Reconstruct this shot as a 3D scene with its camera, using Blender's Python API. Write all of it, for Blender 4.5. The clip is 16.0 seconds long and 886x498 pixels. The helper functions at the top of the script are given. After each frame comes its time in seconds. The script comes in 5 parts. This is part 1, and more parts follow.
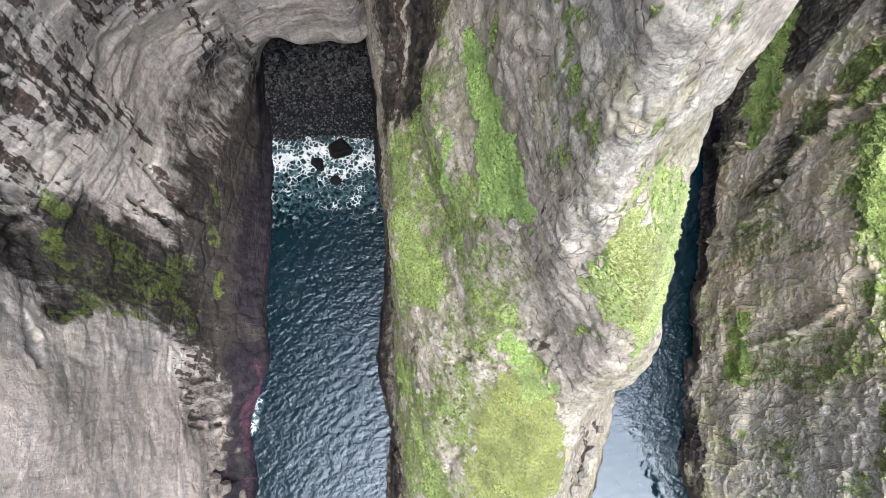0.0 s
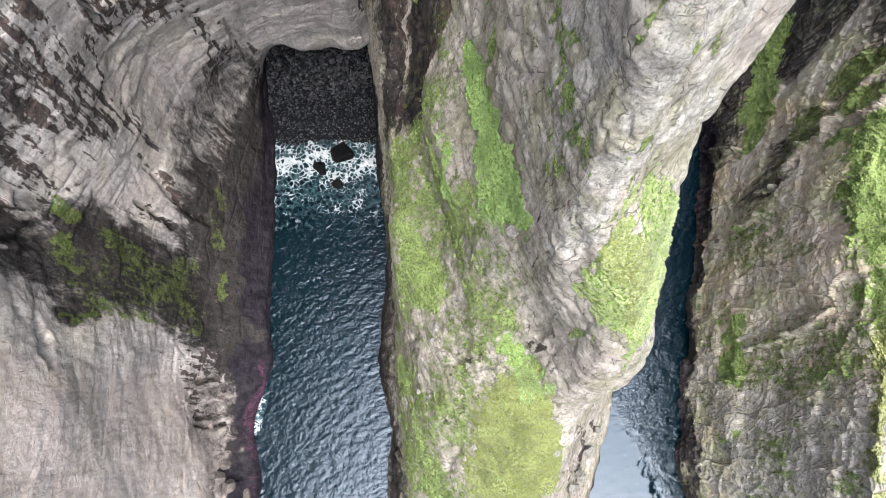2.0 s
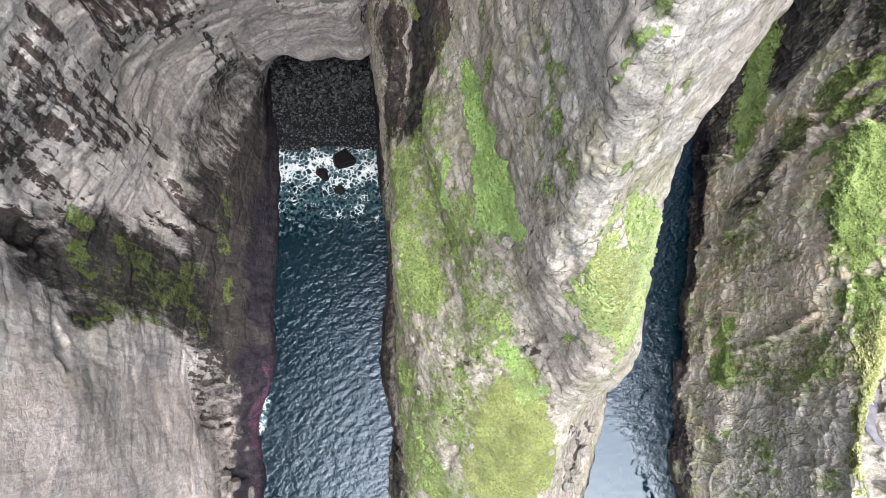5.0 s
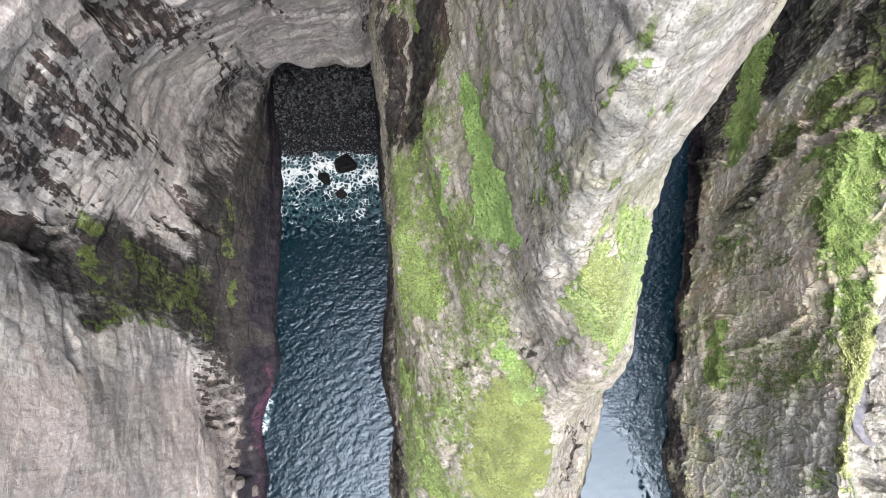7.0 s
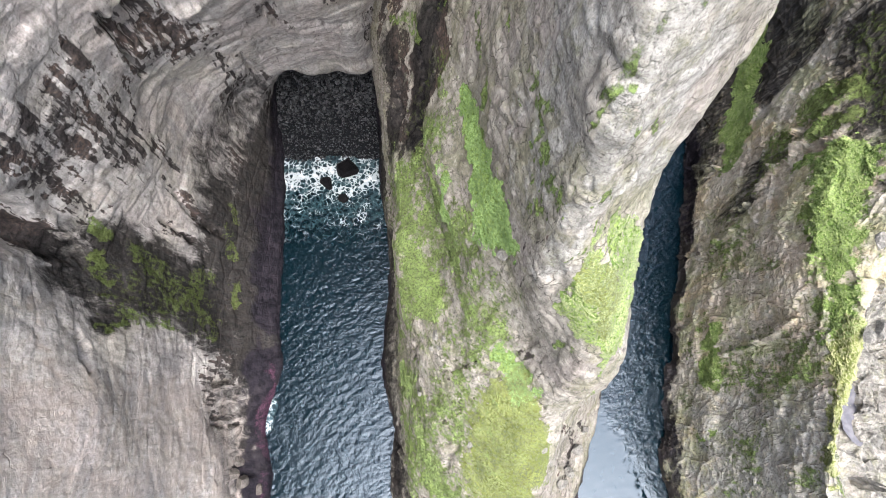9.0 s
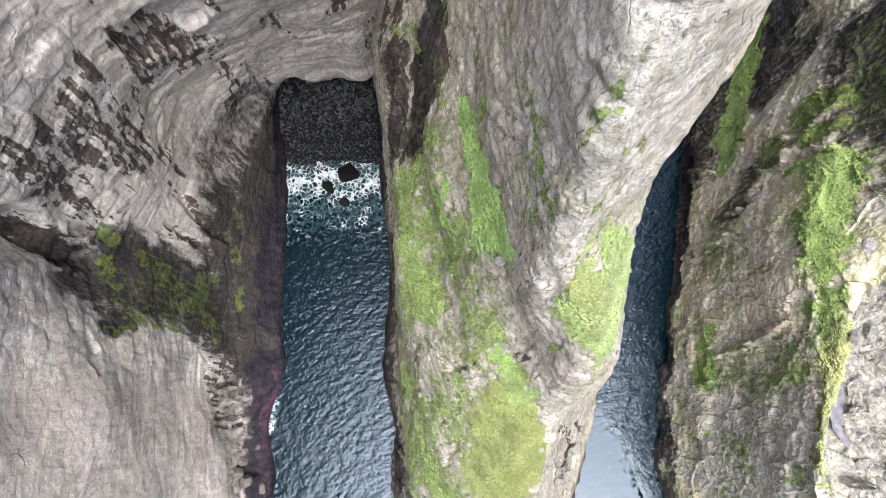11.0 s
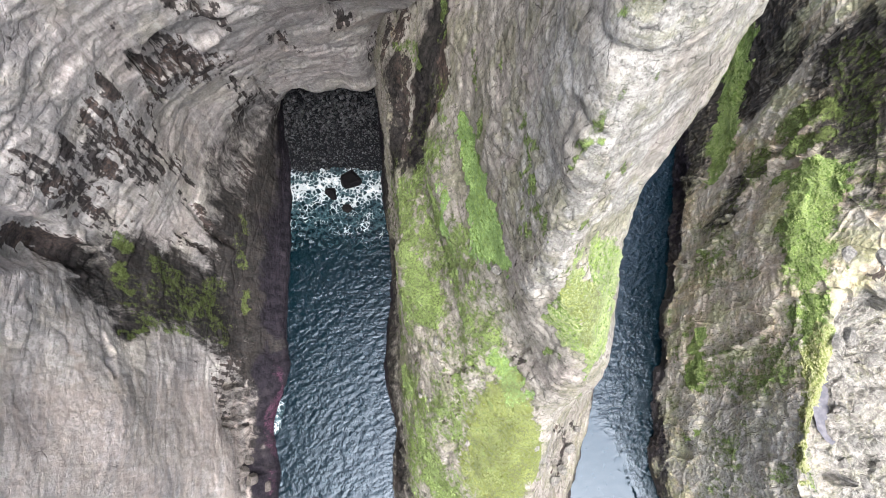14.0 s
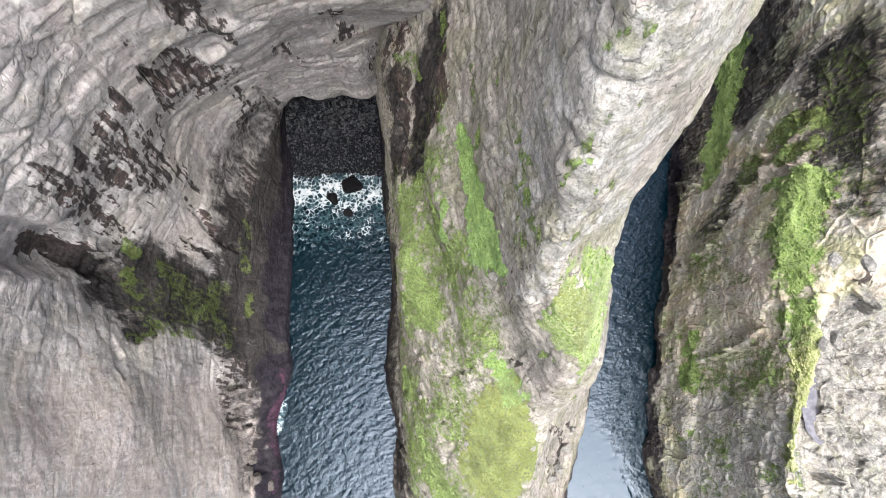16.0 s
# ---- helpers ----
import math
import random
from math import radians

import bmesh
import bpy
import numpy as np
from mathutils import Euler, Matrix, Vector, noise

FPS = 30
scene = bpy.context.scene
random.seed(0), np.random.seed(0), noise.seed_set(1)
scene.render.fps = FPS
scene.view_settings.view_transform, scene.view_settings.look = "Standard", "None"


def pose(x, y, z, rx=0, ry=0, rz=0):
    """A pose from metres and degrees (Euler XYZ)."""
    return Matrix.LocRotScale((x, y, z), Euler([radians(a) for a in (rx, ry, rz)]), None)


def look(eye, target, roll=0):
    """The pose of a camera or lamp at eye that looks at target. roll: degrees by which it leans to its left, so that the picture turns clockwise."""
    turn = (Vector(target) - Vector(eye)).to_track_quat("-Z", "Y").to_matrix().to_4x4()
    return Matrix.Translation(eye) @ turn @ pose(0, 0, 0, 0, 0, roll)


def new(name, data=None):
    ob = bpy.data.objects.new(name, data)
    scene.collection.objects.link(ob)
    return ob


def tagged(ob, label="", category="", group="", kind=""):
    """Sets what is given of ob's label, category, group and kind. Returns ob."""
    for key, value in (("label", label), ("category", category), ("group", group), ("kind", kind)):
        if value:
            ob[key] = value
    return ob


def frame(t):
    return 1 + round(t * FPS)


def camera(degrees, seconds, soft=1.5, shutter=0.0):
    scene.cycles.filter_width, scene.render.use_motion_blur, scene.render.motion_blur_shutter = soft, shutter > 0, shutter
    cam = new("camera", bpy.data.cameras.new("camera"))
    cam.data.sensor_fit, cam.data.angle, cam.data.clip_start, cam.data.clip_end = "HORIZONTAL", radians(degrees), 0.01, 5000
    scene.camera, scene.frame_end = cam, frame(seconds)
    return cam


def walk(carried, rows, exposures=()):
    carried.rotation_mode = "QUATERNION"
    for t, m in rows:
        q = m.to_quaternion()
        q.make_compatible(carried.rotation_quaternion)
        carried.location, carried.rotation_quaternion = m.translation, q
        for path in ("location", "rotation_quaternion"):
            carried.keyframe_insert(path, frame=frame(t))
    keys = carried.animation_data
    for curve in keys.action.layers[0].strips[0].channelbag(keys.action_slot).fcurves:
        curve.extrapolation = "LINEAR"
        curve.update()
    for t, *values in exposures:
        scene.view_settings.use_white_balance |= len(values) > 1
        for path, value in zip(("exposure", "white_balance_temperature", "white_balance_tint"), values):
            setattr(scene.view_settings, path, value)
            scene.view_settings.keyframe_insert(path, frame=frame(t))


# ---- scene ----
cam = camera(76.7, 16.0, soft=0.9)
METRES, EYE, TILT, LEAN, TURN = 25.0, 148.0, -73.4, 0.0, 0.0
ROWS = [
    (0.0, 0.0, 0.0, 0.0, -0.0, 0.0, -0.0),
    (0.5, 0.0007, -0.0231, 0.0066, 0.01, -0.0, 0.0),
    (1.0, 0.0007, -0.0487, 0.0138, 0.02, 0.01, -0.01),
    (1.5, 0.0012, -0.0727, 0.0209, 0.02, 0.02, -0.0),
    (2.0, 0.0016, -0.0989, 0.0291, 0.04, 0.01, -0.01),
    (2.5, 0.0024, -0.123, 0.0372, 0.04, 0.0, -0.01),
    (3.0, 0.0041, -0.1493, 0.0452, 0.05, 0.0, -0.02),
    (3.5, 0.0055, -0.1758, 0.0531, 0.05, -0.0, -0.02),
    (4.0, 0.0073, -0.2053, 0.0633, 0.06, -0.01, -0.03),
    (6.5, 0.006, -0.3537, 0.1065, -0.0, 0.03, -0.05),
    (7.0, 0.0068, -0.3855, 0.1169, 0.0, 0.02, -0.05),
    (7.5, 0.0062, -0.4157, 0.1245, -0.0, 0.03, -0.06),
    (8.0, 0.0057, -0.4472, 0.1336, -0.01, 0.04, -0.05),
    (8.5, 0.0053, -0.4751, 0.1424, -0.01, 0.05, -0.06),
    (9.0, 0.0053, -0.5053, 0.1509, -0.01, 0.06, -0.06),
    (11.5, 0.0062, -0.6542, 0.1942, -0.04, 0.1, -0.03),
    (12.0, 0.0058, -0.6867, 0.2036, -0.04, 0.1, -0.04),
    (12.5, 0.005, -0.7177, 0.2119, -0.04, 0.11, -0.04),
    (13.0, 0.0051, -0.752, 0.2212, -0.05, 0.13, -0.05),
    (13.5, 0.0058, -0.7847, 0.2306, -0.05, 0.13, -0.05),
    (14.0, 0.0067, -0.8198, 0.2412, -0.04, 0.14, -0.04),
    (14.5, 0.0073, -0.8522, 0.2513, -0.05, 0.15, -0.05),
    (15.0, 0.0073, -0.8874, 0.2621, -0.05, 0.16, -0.03),
    (15.5, 0.0078, -0.9211, 0.2727, -0.07, 0.18, -0.03),
    (16.0, 0.0089, -0.9574, 0.2861, -0.08, 0.18, -0.04),
]
walk(cam, [(t, pose(0, 0, EYE, TILT, LEAN, TURN) @ pose(METRES * x, METRES * y, METRES * z, 90 + pitch, roll, yaw)) for t, x, y, z, yaw, pitch, roll in ROWS])

# ---- light: a veiled sun high in the south-south-east under a bright sky ----
SUN_AZ, SUN_EL = 157.0, 68.0      # compass degrees (north = +y), height
world = bpy.data.worlds.new("sky")
scene.world = world
world.use_nodes = True
wn, wl = world.node_tree.nodes, world.node_tree.links
sky = wn.new("ShaderNodeTexSky")
sky.sky_type = "NISHITA"
sky.sun_disc = False
sky.sun_elevation, sky.sun_rotation = radians(SUN_EL), radians(SUN_AZ)
sky.air_density, sky.dust_density, sky.ozone_density = 1.0, 8.0, 1.0
wl.new(sky.outputs[0], wn["Background"].inputs[0])
wn["Background"].inputs[1].default_value = 0.15
sun_data = bpy.data.lights.new("sun", "SUN")
sun_data.energy, sun_data.angle, sun_data.color = 1.42, radians(48), (0.985, 1.0, 0.985)
sun = new("sun", sun_data)
sa, se = radians(SUN_AZ), radians(SUN_EL)
sun_way = Vector((math.sin(sa) * math.cos(se), math.cos(sa) * math.cos(se), math.sin(se)))
sun.matrix_world = look(sun_way * 400, (0, 0, 0))
scene.view_settings.exposure = 1.78
scene.view_settings.use_white_balance = True
scene.view_settings.white_balance_temperature = 6150


# ---- materials ----
class Nodes:
    """A short way to write node trees."""

    def __init__(self, name):
        self.mat = bpy.data.materials.new(name)
        self.mat.use_nodes = True
        self.n, self.l = self.mat.node_tree.nodes, self.mat.node_tree.links
        self.bsdf = self.n["Principled BSDF"]
        self.geo = self.n.new("ShaderNodeNewGeometry")

    def put(self, socket, value):
        if isinstance(value, bpy.types.NodeSocket):
            self.l.new(value, socket)
        elif isinstance(value, tuple) and len(value) == 3 and socket.type == "RGBA":
            socket.default_value = (*value, 1)
        else:
            socket.default_value = value

    def pos(self, sx=1.0, sy=1.0, sz=1.0, rot=(0, 0, 0)):
        m = self.n.new("ShaderNodeMapping")
        self.l.new(self.geo.outputs["Position"], m.inputs["Vector"])
        m.inputs["Scale"].default_value = (sx, sy, sz)
        m.inputs["Rotation"].default_value = rot
        return m.outputs[0]

    def noise(self, vec, scale, detail=5.0, rough=0.6, warp=0.0):
        k = self.n.new("ShaderNodeTexNoise")
        self.put(k.inputs["Vector"], vec)
        k.inputs["Scale"].default_value, k.inputs["Detail"].default_value = scale, detail
        k.inputs["Roughness"].default_value, k.inputs["Distortion"].default_value = rough, warp
        return k.outputs["Fac"]

    def cells(self, vec, scale, feature="DISTANCE_TO_EDGE", out="Distance", rand=1.0):
        k = self.n.new("ShaderNodeTexVoronoi")
        k.feature = feature
        self.put(k.inputs["Vector"], vec)
        k.inputs["Scale"].default_value = scale
        k.inputs["Randomness"].default_value = rand
        return k.outputs[out]

    def ramp(self, fac, a, b, lo=0.0, hi=1.0):
        k = self.n.new("ShaderNodeMapRange")
        k.interpolation_type = "SMOOTHSTEP"
        self.put(k.inputs["Value"], fac)
        k.inputs["From Min"].default_value, k.inputs["From Max"].default_value = a, b
        k.inputs["To Min"].default_value, k.inputs["To Max"].default_value = lo, hi
        return k.outputs["Result"]

    def math(self, op, a, b=0.0):
        k = self.n.new("ShaderNodeMath")
        k.operation = op
        self.put(k.inputs[0], a), self.put(k.inputs[1], b)
        return k.outputs[0]

    def mix(self, fac, a, b):
        k = self.n.new("ShaderNodeMix")
        k.data_type = "RGBA"
        self.put(k.inputs[0], fac), self.put(k.inputs[6], a), self.put(k.inputs[7], b)
        return k.outputs[2]

    def attr(self, name):
        k = self.n.new("ShaderNodeAttribute")
        k.attribute_name = name
        return k.outputs["Fac"]

    def jitter(self, vec, scale, amount):
        """Shifts a place by coloured noise, so that bands and cells wander."""
        k = self.n.new("ShaderNodeTexNoise")
        self.put(k.inputs["Vector"], vec)
        k.inputs["Scale"].default_value, k.inputs["Detail"].default_value = scale, 4
        s = self.n.new("ShaderNodeVectorMath")
        s.operation = "SUBTRACT"
        self.l.new(k.outputs["Color"], s.inputs[0])
        s.inputs[1].default_value = (0.5, 0.5, 0.5)
        m = self.n.new("ShaderNodeVectorMath")
        m.operation = "SCALE"
        self.l.new(s.outputs[0], m.inputs[0])
        m.inputs["Scale"].default_value = amount
        a = self.n.new("ShaderNodeVectorMath")
        a.operation = "ADD"
        self.put(a.inputs[0], vec)
        self.l.new(m.outputs[0], a.inputs[1])
        return a.outputs[0]

    def done(self, color, rough, height=None, strength=0.5, distance=0.3):
        self.put(self.bsdf.inputs["Base Color"], color)
        self.put(self.bsdf.inputs["Roughness"], rough)
        if height is not None:
            b = self.n.new("ShaderNodeBump")
            b.inputs["Strength"].default_value, b.inputs["Distance"].default_value = strength, distance
            self.put(b.inputs["Height"], height)
            self.l.new(b.outputs[0], self.bsdf.inputs["Normal"])
        return self.mat


def cliff_material(name, light, mid, dark, bands=0.5, joint=0.5, tint=(0.30, 0.25, 0.24), ochre=(0.36, 0.28, 0.15), washes=()):
    """Bedded, jointed rock. The mesh carries its facets, joints, lichen, moss, turf, red beds, stains, painted shade
    and black tidal film.
    """
    k = Nodes(name)
    p = k.pos()
    wob = k.jitter(p, 0.12, 2.5)

    def stretch(vec, sx, sy, sz, rot=(0, 0, 0)):
        m = k.n.new("ShaderNodeMapping")
        k.l.new(vec, m.inputs["Vector"])
        m.inputs["Scale"].default_value = (sx, sy, sz)
        m.inputs["Rotation"].default_value = rot
        return m.outputs[0]

    flat = stretch(wob, 0.14, 0.14, 1.0)
    facet, gap = k.attr("facet"), k.attr("joint")
    beds = k.noise(flat, 0.55, 5, 0.6)
    big = k.noise(p, 0.07, 8, 0.62, 1.2)
    grain = k.noise(p, 1.5, 8, 0.7)
    fine = k.noise(p, 5.5, 7, 0.72)
    streak = k.noise(stretch(wob, 1.0, 1.0, 0.12), 0.75, 7, 0.66, 0.3)
    slant = k.noise(stretch(wob, 0.25, 1.0, 1.0, (0.5, 0.35, 0.2)), 0.8, 7, 0.68, 0.4)
    tone = k.math("ADD", k.math("MULTIPLY", beds, bands), k.math("MULTIPLY", streak, 1.0 - bands))
    tone = k.math("ADD", k.math("MULTIPLY", tone, 0.40), k.math("MULTIPLY", big, 0.28))
    tone = k.math("ADD", tone, k.math("MULTIPLY", slant, 0.20))
    tone = k.math("ADD", tone, k.math("MULTIPLY", facet, 0.12))
    col = k.mix(k.ramp(tone, 0.43, 0.60), mid, light)
    col = k.mix(k.ramp(tone, 0.48, 0.38, 0.0, 0.8), col, dark)
    # blotches with a firm edge, where a skin of rock has flaked away
    flake = k.noise(k.jitter(p, 0.3, 3.0), 0.16, 9, 0.66, 1.5)
    col = k.mix(k.ramp(flake, 0.555, 0.585, 0.0, 0.45), col, tint)
    col = k.mix(k.ramp(flake, 0.43, 0.40, 0.0, 0.3), col, tuple(min(1.0, c * 1.15) for c in light))
    # broad washes of other minerals, marbled into the rock
    for i, (wash, size, limit) in enumerate(washes):
        wn_ = k.noise(k.jitter(k.pos(1, 1, 0.6, (0.3 * i, 0.2, 0.7 * i)), 0.15, 4.0), size, 8, 0.68, 1.2)
        col = k.mix(k.ramp(wn_, 0.47, 0.60, 0.0, limit), col, wash)
    col = k.mix(k.ramp(grain, 0.53, 0.38, 0.0, 0.40), col, dark)
    # strokes of weathering down the fall line
    col = k.mix(k.ramp(streak, 0.45, 0.36, 0.0, 0.45), col, dark)
    col = k.mix(k.ramp(streak, 0.56, 0.66, 0.0, 0.4), col, tuple(min(1.0, c * 1.18) for c in light))
    # grit and pits
    pits = k.noise(k.pos(2.2, 2.2, 0.9), 1.4, 6, 0.75)
    col = k.mix(k.ramp(pits, 0.47, 0.34, 0.0, 0.5), col, dark)
    col = k.mix(k.ramp(pits, 0.57, 0.68, 0.0, 0.3), col, tuple(min(1.0, c * 1.25) for c in light))
    col = k.mix(k.ramp(fine, 0.48, 0.34, 0.0, 0.4), col, dark)
    col = k.mix(k.ramp(fine, 0.55, 0.68, 0.0, 0.3), col, tuple(min(1.0, c * 1.2) for c in light))
    thin = k.noise(flat, 2.0, 4, 0.65)
    col = k.mix(k.ramp(thin, 0.46, 0.36, 0.0, 0.8 * bands), col, dark)
    # open joints: bedding seams, and cracks that break the rock into blocks
    lie = k.noise(flat, 0.8, 4, 0.5)
    def seam(n, w):
        return k.ramp(k.math("ABSOLUTE", k.math("SUBTRACT", n, 0.5)), 0.0, w)
    gate = k.noise(p, 0.3, 4, 0.6)
    crazed = k.cells(stretch(k.jitter(p, 0.5, 1.6), 1.0, 1.0, 0.6), 0.42)
    crazed2 = k.cells(stretch(k.jitter(p, 1.1, 0.7), 1.0, 1.0, 0.7), 1.15)
    cracks = k.math("MAXIMUM", seam(lie, 0.009), k.ramp(gate, 0.56, 0.46))
    cracks = k.math("MINIMUM", cracks, k.math("MAXIMUM", k.ramp(crazed, 0.0, 0.03), k.ramp(gate, 0.42, 0.47)))
    cracks = k.math("MINIMUM", cracks, k.math("MAXIMUM", k.ramp(crazed2, 0.0, 0.06), k.ramp(gate, 0.62, 0.55)))
    cracks = k.math("MINIMUM", cracks, k.ramp(k.math("ADD", gap, k.math("MULTIPLY", k.math("SUBTRACT", grain, 0.5), 1.1)), 0.95, 0.5))
    col = k.mix(k.math("MULTIPLY", k.math("SUBTRACT", 1.0, cracks), joint), col, tuple(c * 0.35 for c in dark))
    # pale lichen and lime
    spot = k.noise(k.jitter(p, 0.4, 2.0), 0.5, 8, 0.72)
    pm = k.ramp(k.math("ADD", k.attr("pale"), k.math("MULTIPLY", k.math("SUBTRACT", spot, 0.5), 1.8)), 0.35, 0.8, 0.0, 0.88)
    pc = k.mix(k.ramp(k.math("ADD", k.math("MULTIPLY", grain, 0.7), k.math("MULTIPLY", facet, 0.3)), 0.36, 0.62), (0.19, 0.185, 0.168), (0.35, 0.345, 0.318))
    pc = k.mix(k.ramp(k.noise(p, 0.25, 7, 0.72, 0.8), 0.50, 0.64, 0.0, 0.5), pc, (0.20, 0.205, 0.105))
    pc = k.mix(k.ramp(slant, 0.47, 0.38, 0.0, 0.55), pc, (0.13, 0.12, 0.11))
    pc = k.mix(k.ramp(pits, 0.47, 0.36, 0.0, 0.7), pc, (0.085, 0.08, 0.072))
    pc = k.mix(k.ramp(fine, 0.49, 0.36, 0.0, 0.65), pc, (0.10, 0.095, 0.085))
    pc = k.mix(k.ramp(fine, 0.56, 0.66, 0.0, 0.5), pc, (0.40, 0.395, 0.37))
    pc = k.mix(k.math("MULTIPLY", k.math("SUBTRACT", 1.0, cracks), 0.3), pc, (0.07, 0.065, 0.06))
    col = k.mix(pm, col, pc)
    # iron-red and ochre beds
    rm = k.ramp(k.math("ADD", k.attr("red"), k.math("MULTIPLY", k.math("SUBTRACT", beds, 0.5), 1.6)), 0.4, 0.9, 0.0, 0.6)
    col = k.mix(rm, col, k.mix(k.ramp(spot, 0.4, 0.6), (0.25, 0.208, 0.182), ochre))
    # black stains and painted recess shade, in strokes with bleached rock between them
    hatch = k.noise(stretch(k.jitter(p, 0.6, 0.6), 1.5, 1.5, 0.13), 0.62, 6, 0.62)
    hatch = k.math("ADD", k.math("MULTIPLY", hatch, 0.75), k.math("MULTIPLY", spot, 0.25))
    stain_shade = k.attr("stain_shade")
    lime = k.math("MULTIPLY", k.ramp(stain_shade, 0.10, 0.5), k.ramp(k.math("ADD", hatch, k.math("MULTIPLY", grain, 0.25)), 0.62, 0.50, 0.65, 0.0))
    lime = k.math("MULTIPLY", lime, k.ramp(big, 0.49, 0.58))
    col = k.mix(lime, col, tuple(min(1.0, c * 1.3) for c in light))
    sm = k.ramp(k.math("ADD", stain_shade, k.math("MULTIPLY", k.math("SUBTRACT", hatch, 0.5), 3.4)), 0.42, 0.64, 0.0, 0.92)
    col = k.mix(sm, col, k.mix(k.ramp(grain, 0.38, 0.66), (0.016, 0.014, 0.014), k.mix(k.ramp(big, 0.45, 0.6), (0.045, 0.038, 0.037), (0.088, 0.054, 0.043))))
    # the zone of black lichen and wet slime over the sea, shade painted in
    dm = k.ramp(k.math("ADD", k.attr("damp_shade"), k.math("MULTIPLY", k.math("SUBTRACT", k.noise(k.pos(1, 1, 0.35), 0.4, 9, 0.74, 0.8), 0.5), 2.0)), -0.05, 0.62, 0.0, 0.95)
    dm = k.math("MULTIPLY", dm, k.ramp(k.attr("damp_shade"), 0.02, 0.30))
    dc = k.mix(k.ramp(hatch, 0.4, 0.62), (0.007, 0.007, 0.008), (0.036, 0.033, 0.031))
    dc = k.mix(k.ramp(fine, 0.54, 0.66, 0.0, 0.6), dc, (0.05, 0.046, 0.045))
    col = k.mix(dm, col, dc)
    # moss, turf and sward
    mn = k.noise(k.jitter(p, 0.7, 1.0), 0.8, 9, 0.78)
    mm = k.ramp(k.math("ADD", k.attr("moss"), k.math("MULTIPLY", k.math("SUBTRACT", k.math("ADD", k.math("MULTIPLY", mn, 0.6), k.math("MULTIPLY", hatch, 0.4)), 0.5), 2.9)), 0.42, 0.70, 0.0, 0.92)
    mcol = k.mix(k.ramp(k.noise(p, 0.3, 6, 0.7), 0.35, 0.65), (0.10, 0.142, 0.042), (0.19, 0.268, 0.08))
    mcol = k.mix(k.ramp(k.noise(p, 2.3, 6, 0.75), 0.55, 0.41, 0.0, 0.85), mcol, (0.04, 0.046, 0.02))
    mcol = k.mix(k.ramp(fine, 0.56, 0.68, 0.0, 0.5), mcol, (0.30, 0.36, 0.13))
    mcol = k.mix(k.math("MULTIPLY", dm, 0.65), mcol, (0.055, 0.062, 0.024))
    col = k.mix(mm, col, mcol)
    tm = k.ramp(k.math("ADD", k.attr("turf"), k.math("MULTIPLY", k.math("SUBTRACT", mn, 0.5), 1.9)), 0.45, 0.60)
    tcol = k.mix(k.ramp(k.noise(p, 0.3, 5, 0.6), 0.35, 0.65), (0.125, 0.195, 0.05), (0.225, 0.305, 0.095))
    tcol = k.mix(k.ramp(k.noise(p, 2.2, 5, 0.7), 0.56, 0.38, 0.0, 0.8), tcol, (0.045, 0.064, 0.02))
    col = k.mix(tm, col, tcol)
    sw = k.ramp(k.math("ADD", k.attr("sward"), k.math("MULTIPLY", k.math("SUBTRACT", mn, 0.5), 1.9)), 0.45, 0.60)
    scol = k.mix(k.ramp(k.noise(p, 0.22, 5, 0.6), 0.35, 0.65), (0.115, 0.14, 0.042), (0.20, 0.228, 0.078))
    scol = k.mix(k.ramp(k.noise(p, 2.0, 5, 0.7), 0.55, 0.38, 0.0, 0.7), scol, (0.08, 0.085, 0.025))
    col = k.mix(sw, col, scol)
    # black tidal film and purple weed
    wm = k.ramp(k.math("ADD", k.attr("tidal"), k.math("MULTIPLY", k.math("SUBTRACT", spot, 0.5), 1.2)), 0.35, 0.75, 0.0, 0.92)
    col = k.mix(wm, col, k.mix(k.ramp(spot, 0.35, 0.65), (0.006, 0.006, 0.009), (0.022, 0.019, 0.025)))
    wc = k.mix(k.ramp(fine, 0.42, 0.62), (0.022, 0.010, 0.019), (0.11, 0.055, 0.085))
    wd = k.ramp(k.math("ADD", k.attr("weed"), k.math("MULTIPLY", k.math("SUBTRACT", mn, 0.5), 1.8)), 0.35, 0.7, 0.0, 0.85)
    col = k.mix(k.math("MULTIPLY", wd, k.ramp(k.attr("weed"), 0.05, 0.3)), col, wc)
    k.bsdf.inputs["Specular IOR Level"].default_value = 0.02
    green = k.math("MAXIMUM", k.math("MAXIMUM", mm, tm), sw)
    h = k.math("ADD", k.math("MULTIPLY", beds, 0.5), k.math("MULTIPLY", grain, 0.8))
    h = k.math("ADD", h, k.math("MULTIPLY", slant, 0.6))
    h = k.math("ADD", h, k.math("MULTIPLY", streak, 0.5))
    h = k.math("ADD", h, k.math("MULTIPLY", fine, 0.28))
    h = k.math("ADD", h, k.math("MULTIPLY", cracks, 0.35))
    h = k.math("ADD", h, k.math("MULTIPLY", k.math("MULTIPLY", k.noise(p, 1.9, 6, 0.75), green), 1.4))
    knob = k.cells(k.jitter(p, 0.8, 1.2), 1.25, "F1")
    h = k.math("SUBTRACT", h, k.math("MULTIPLY", k.math("MULTIPLY", knob, pm), 0.55))
    rough = k.math("SUBTRACT", 0.92, k.math("MULTIPLY", wm, 0.3))
    return k.done(col, rough, h, 0.7, 0.42)


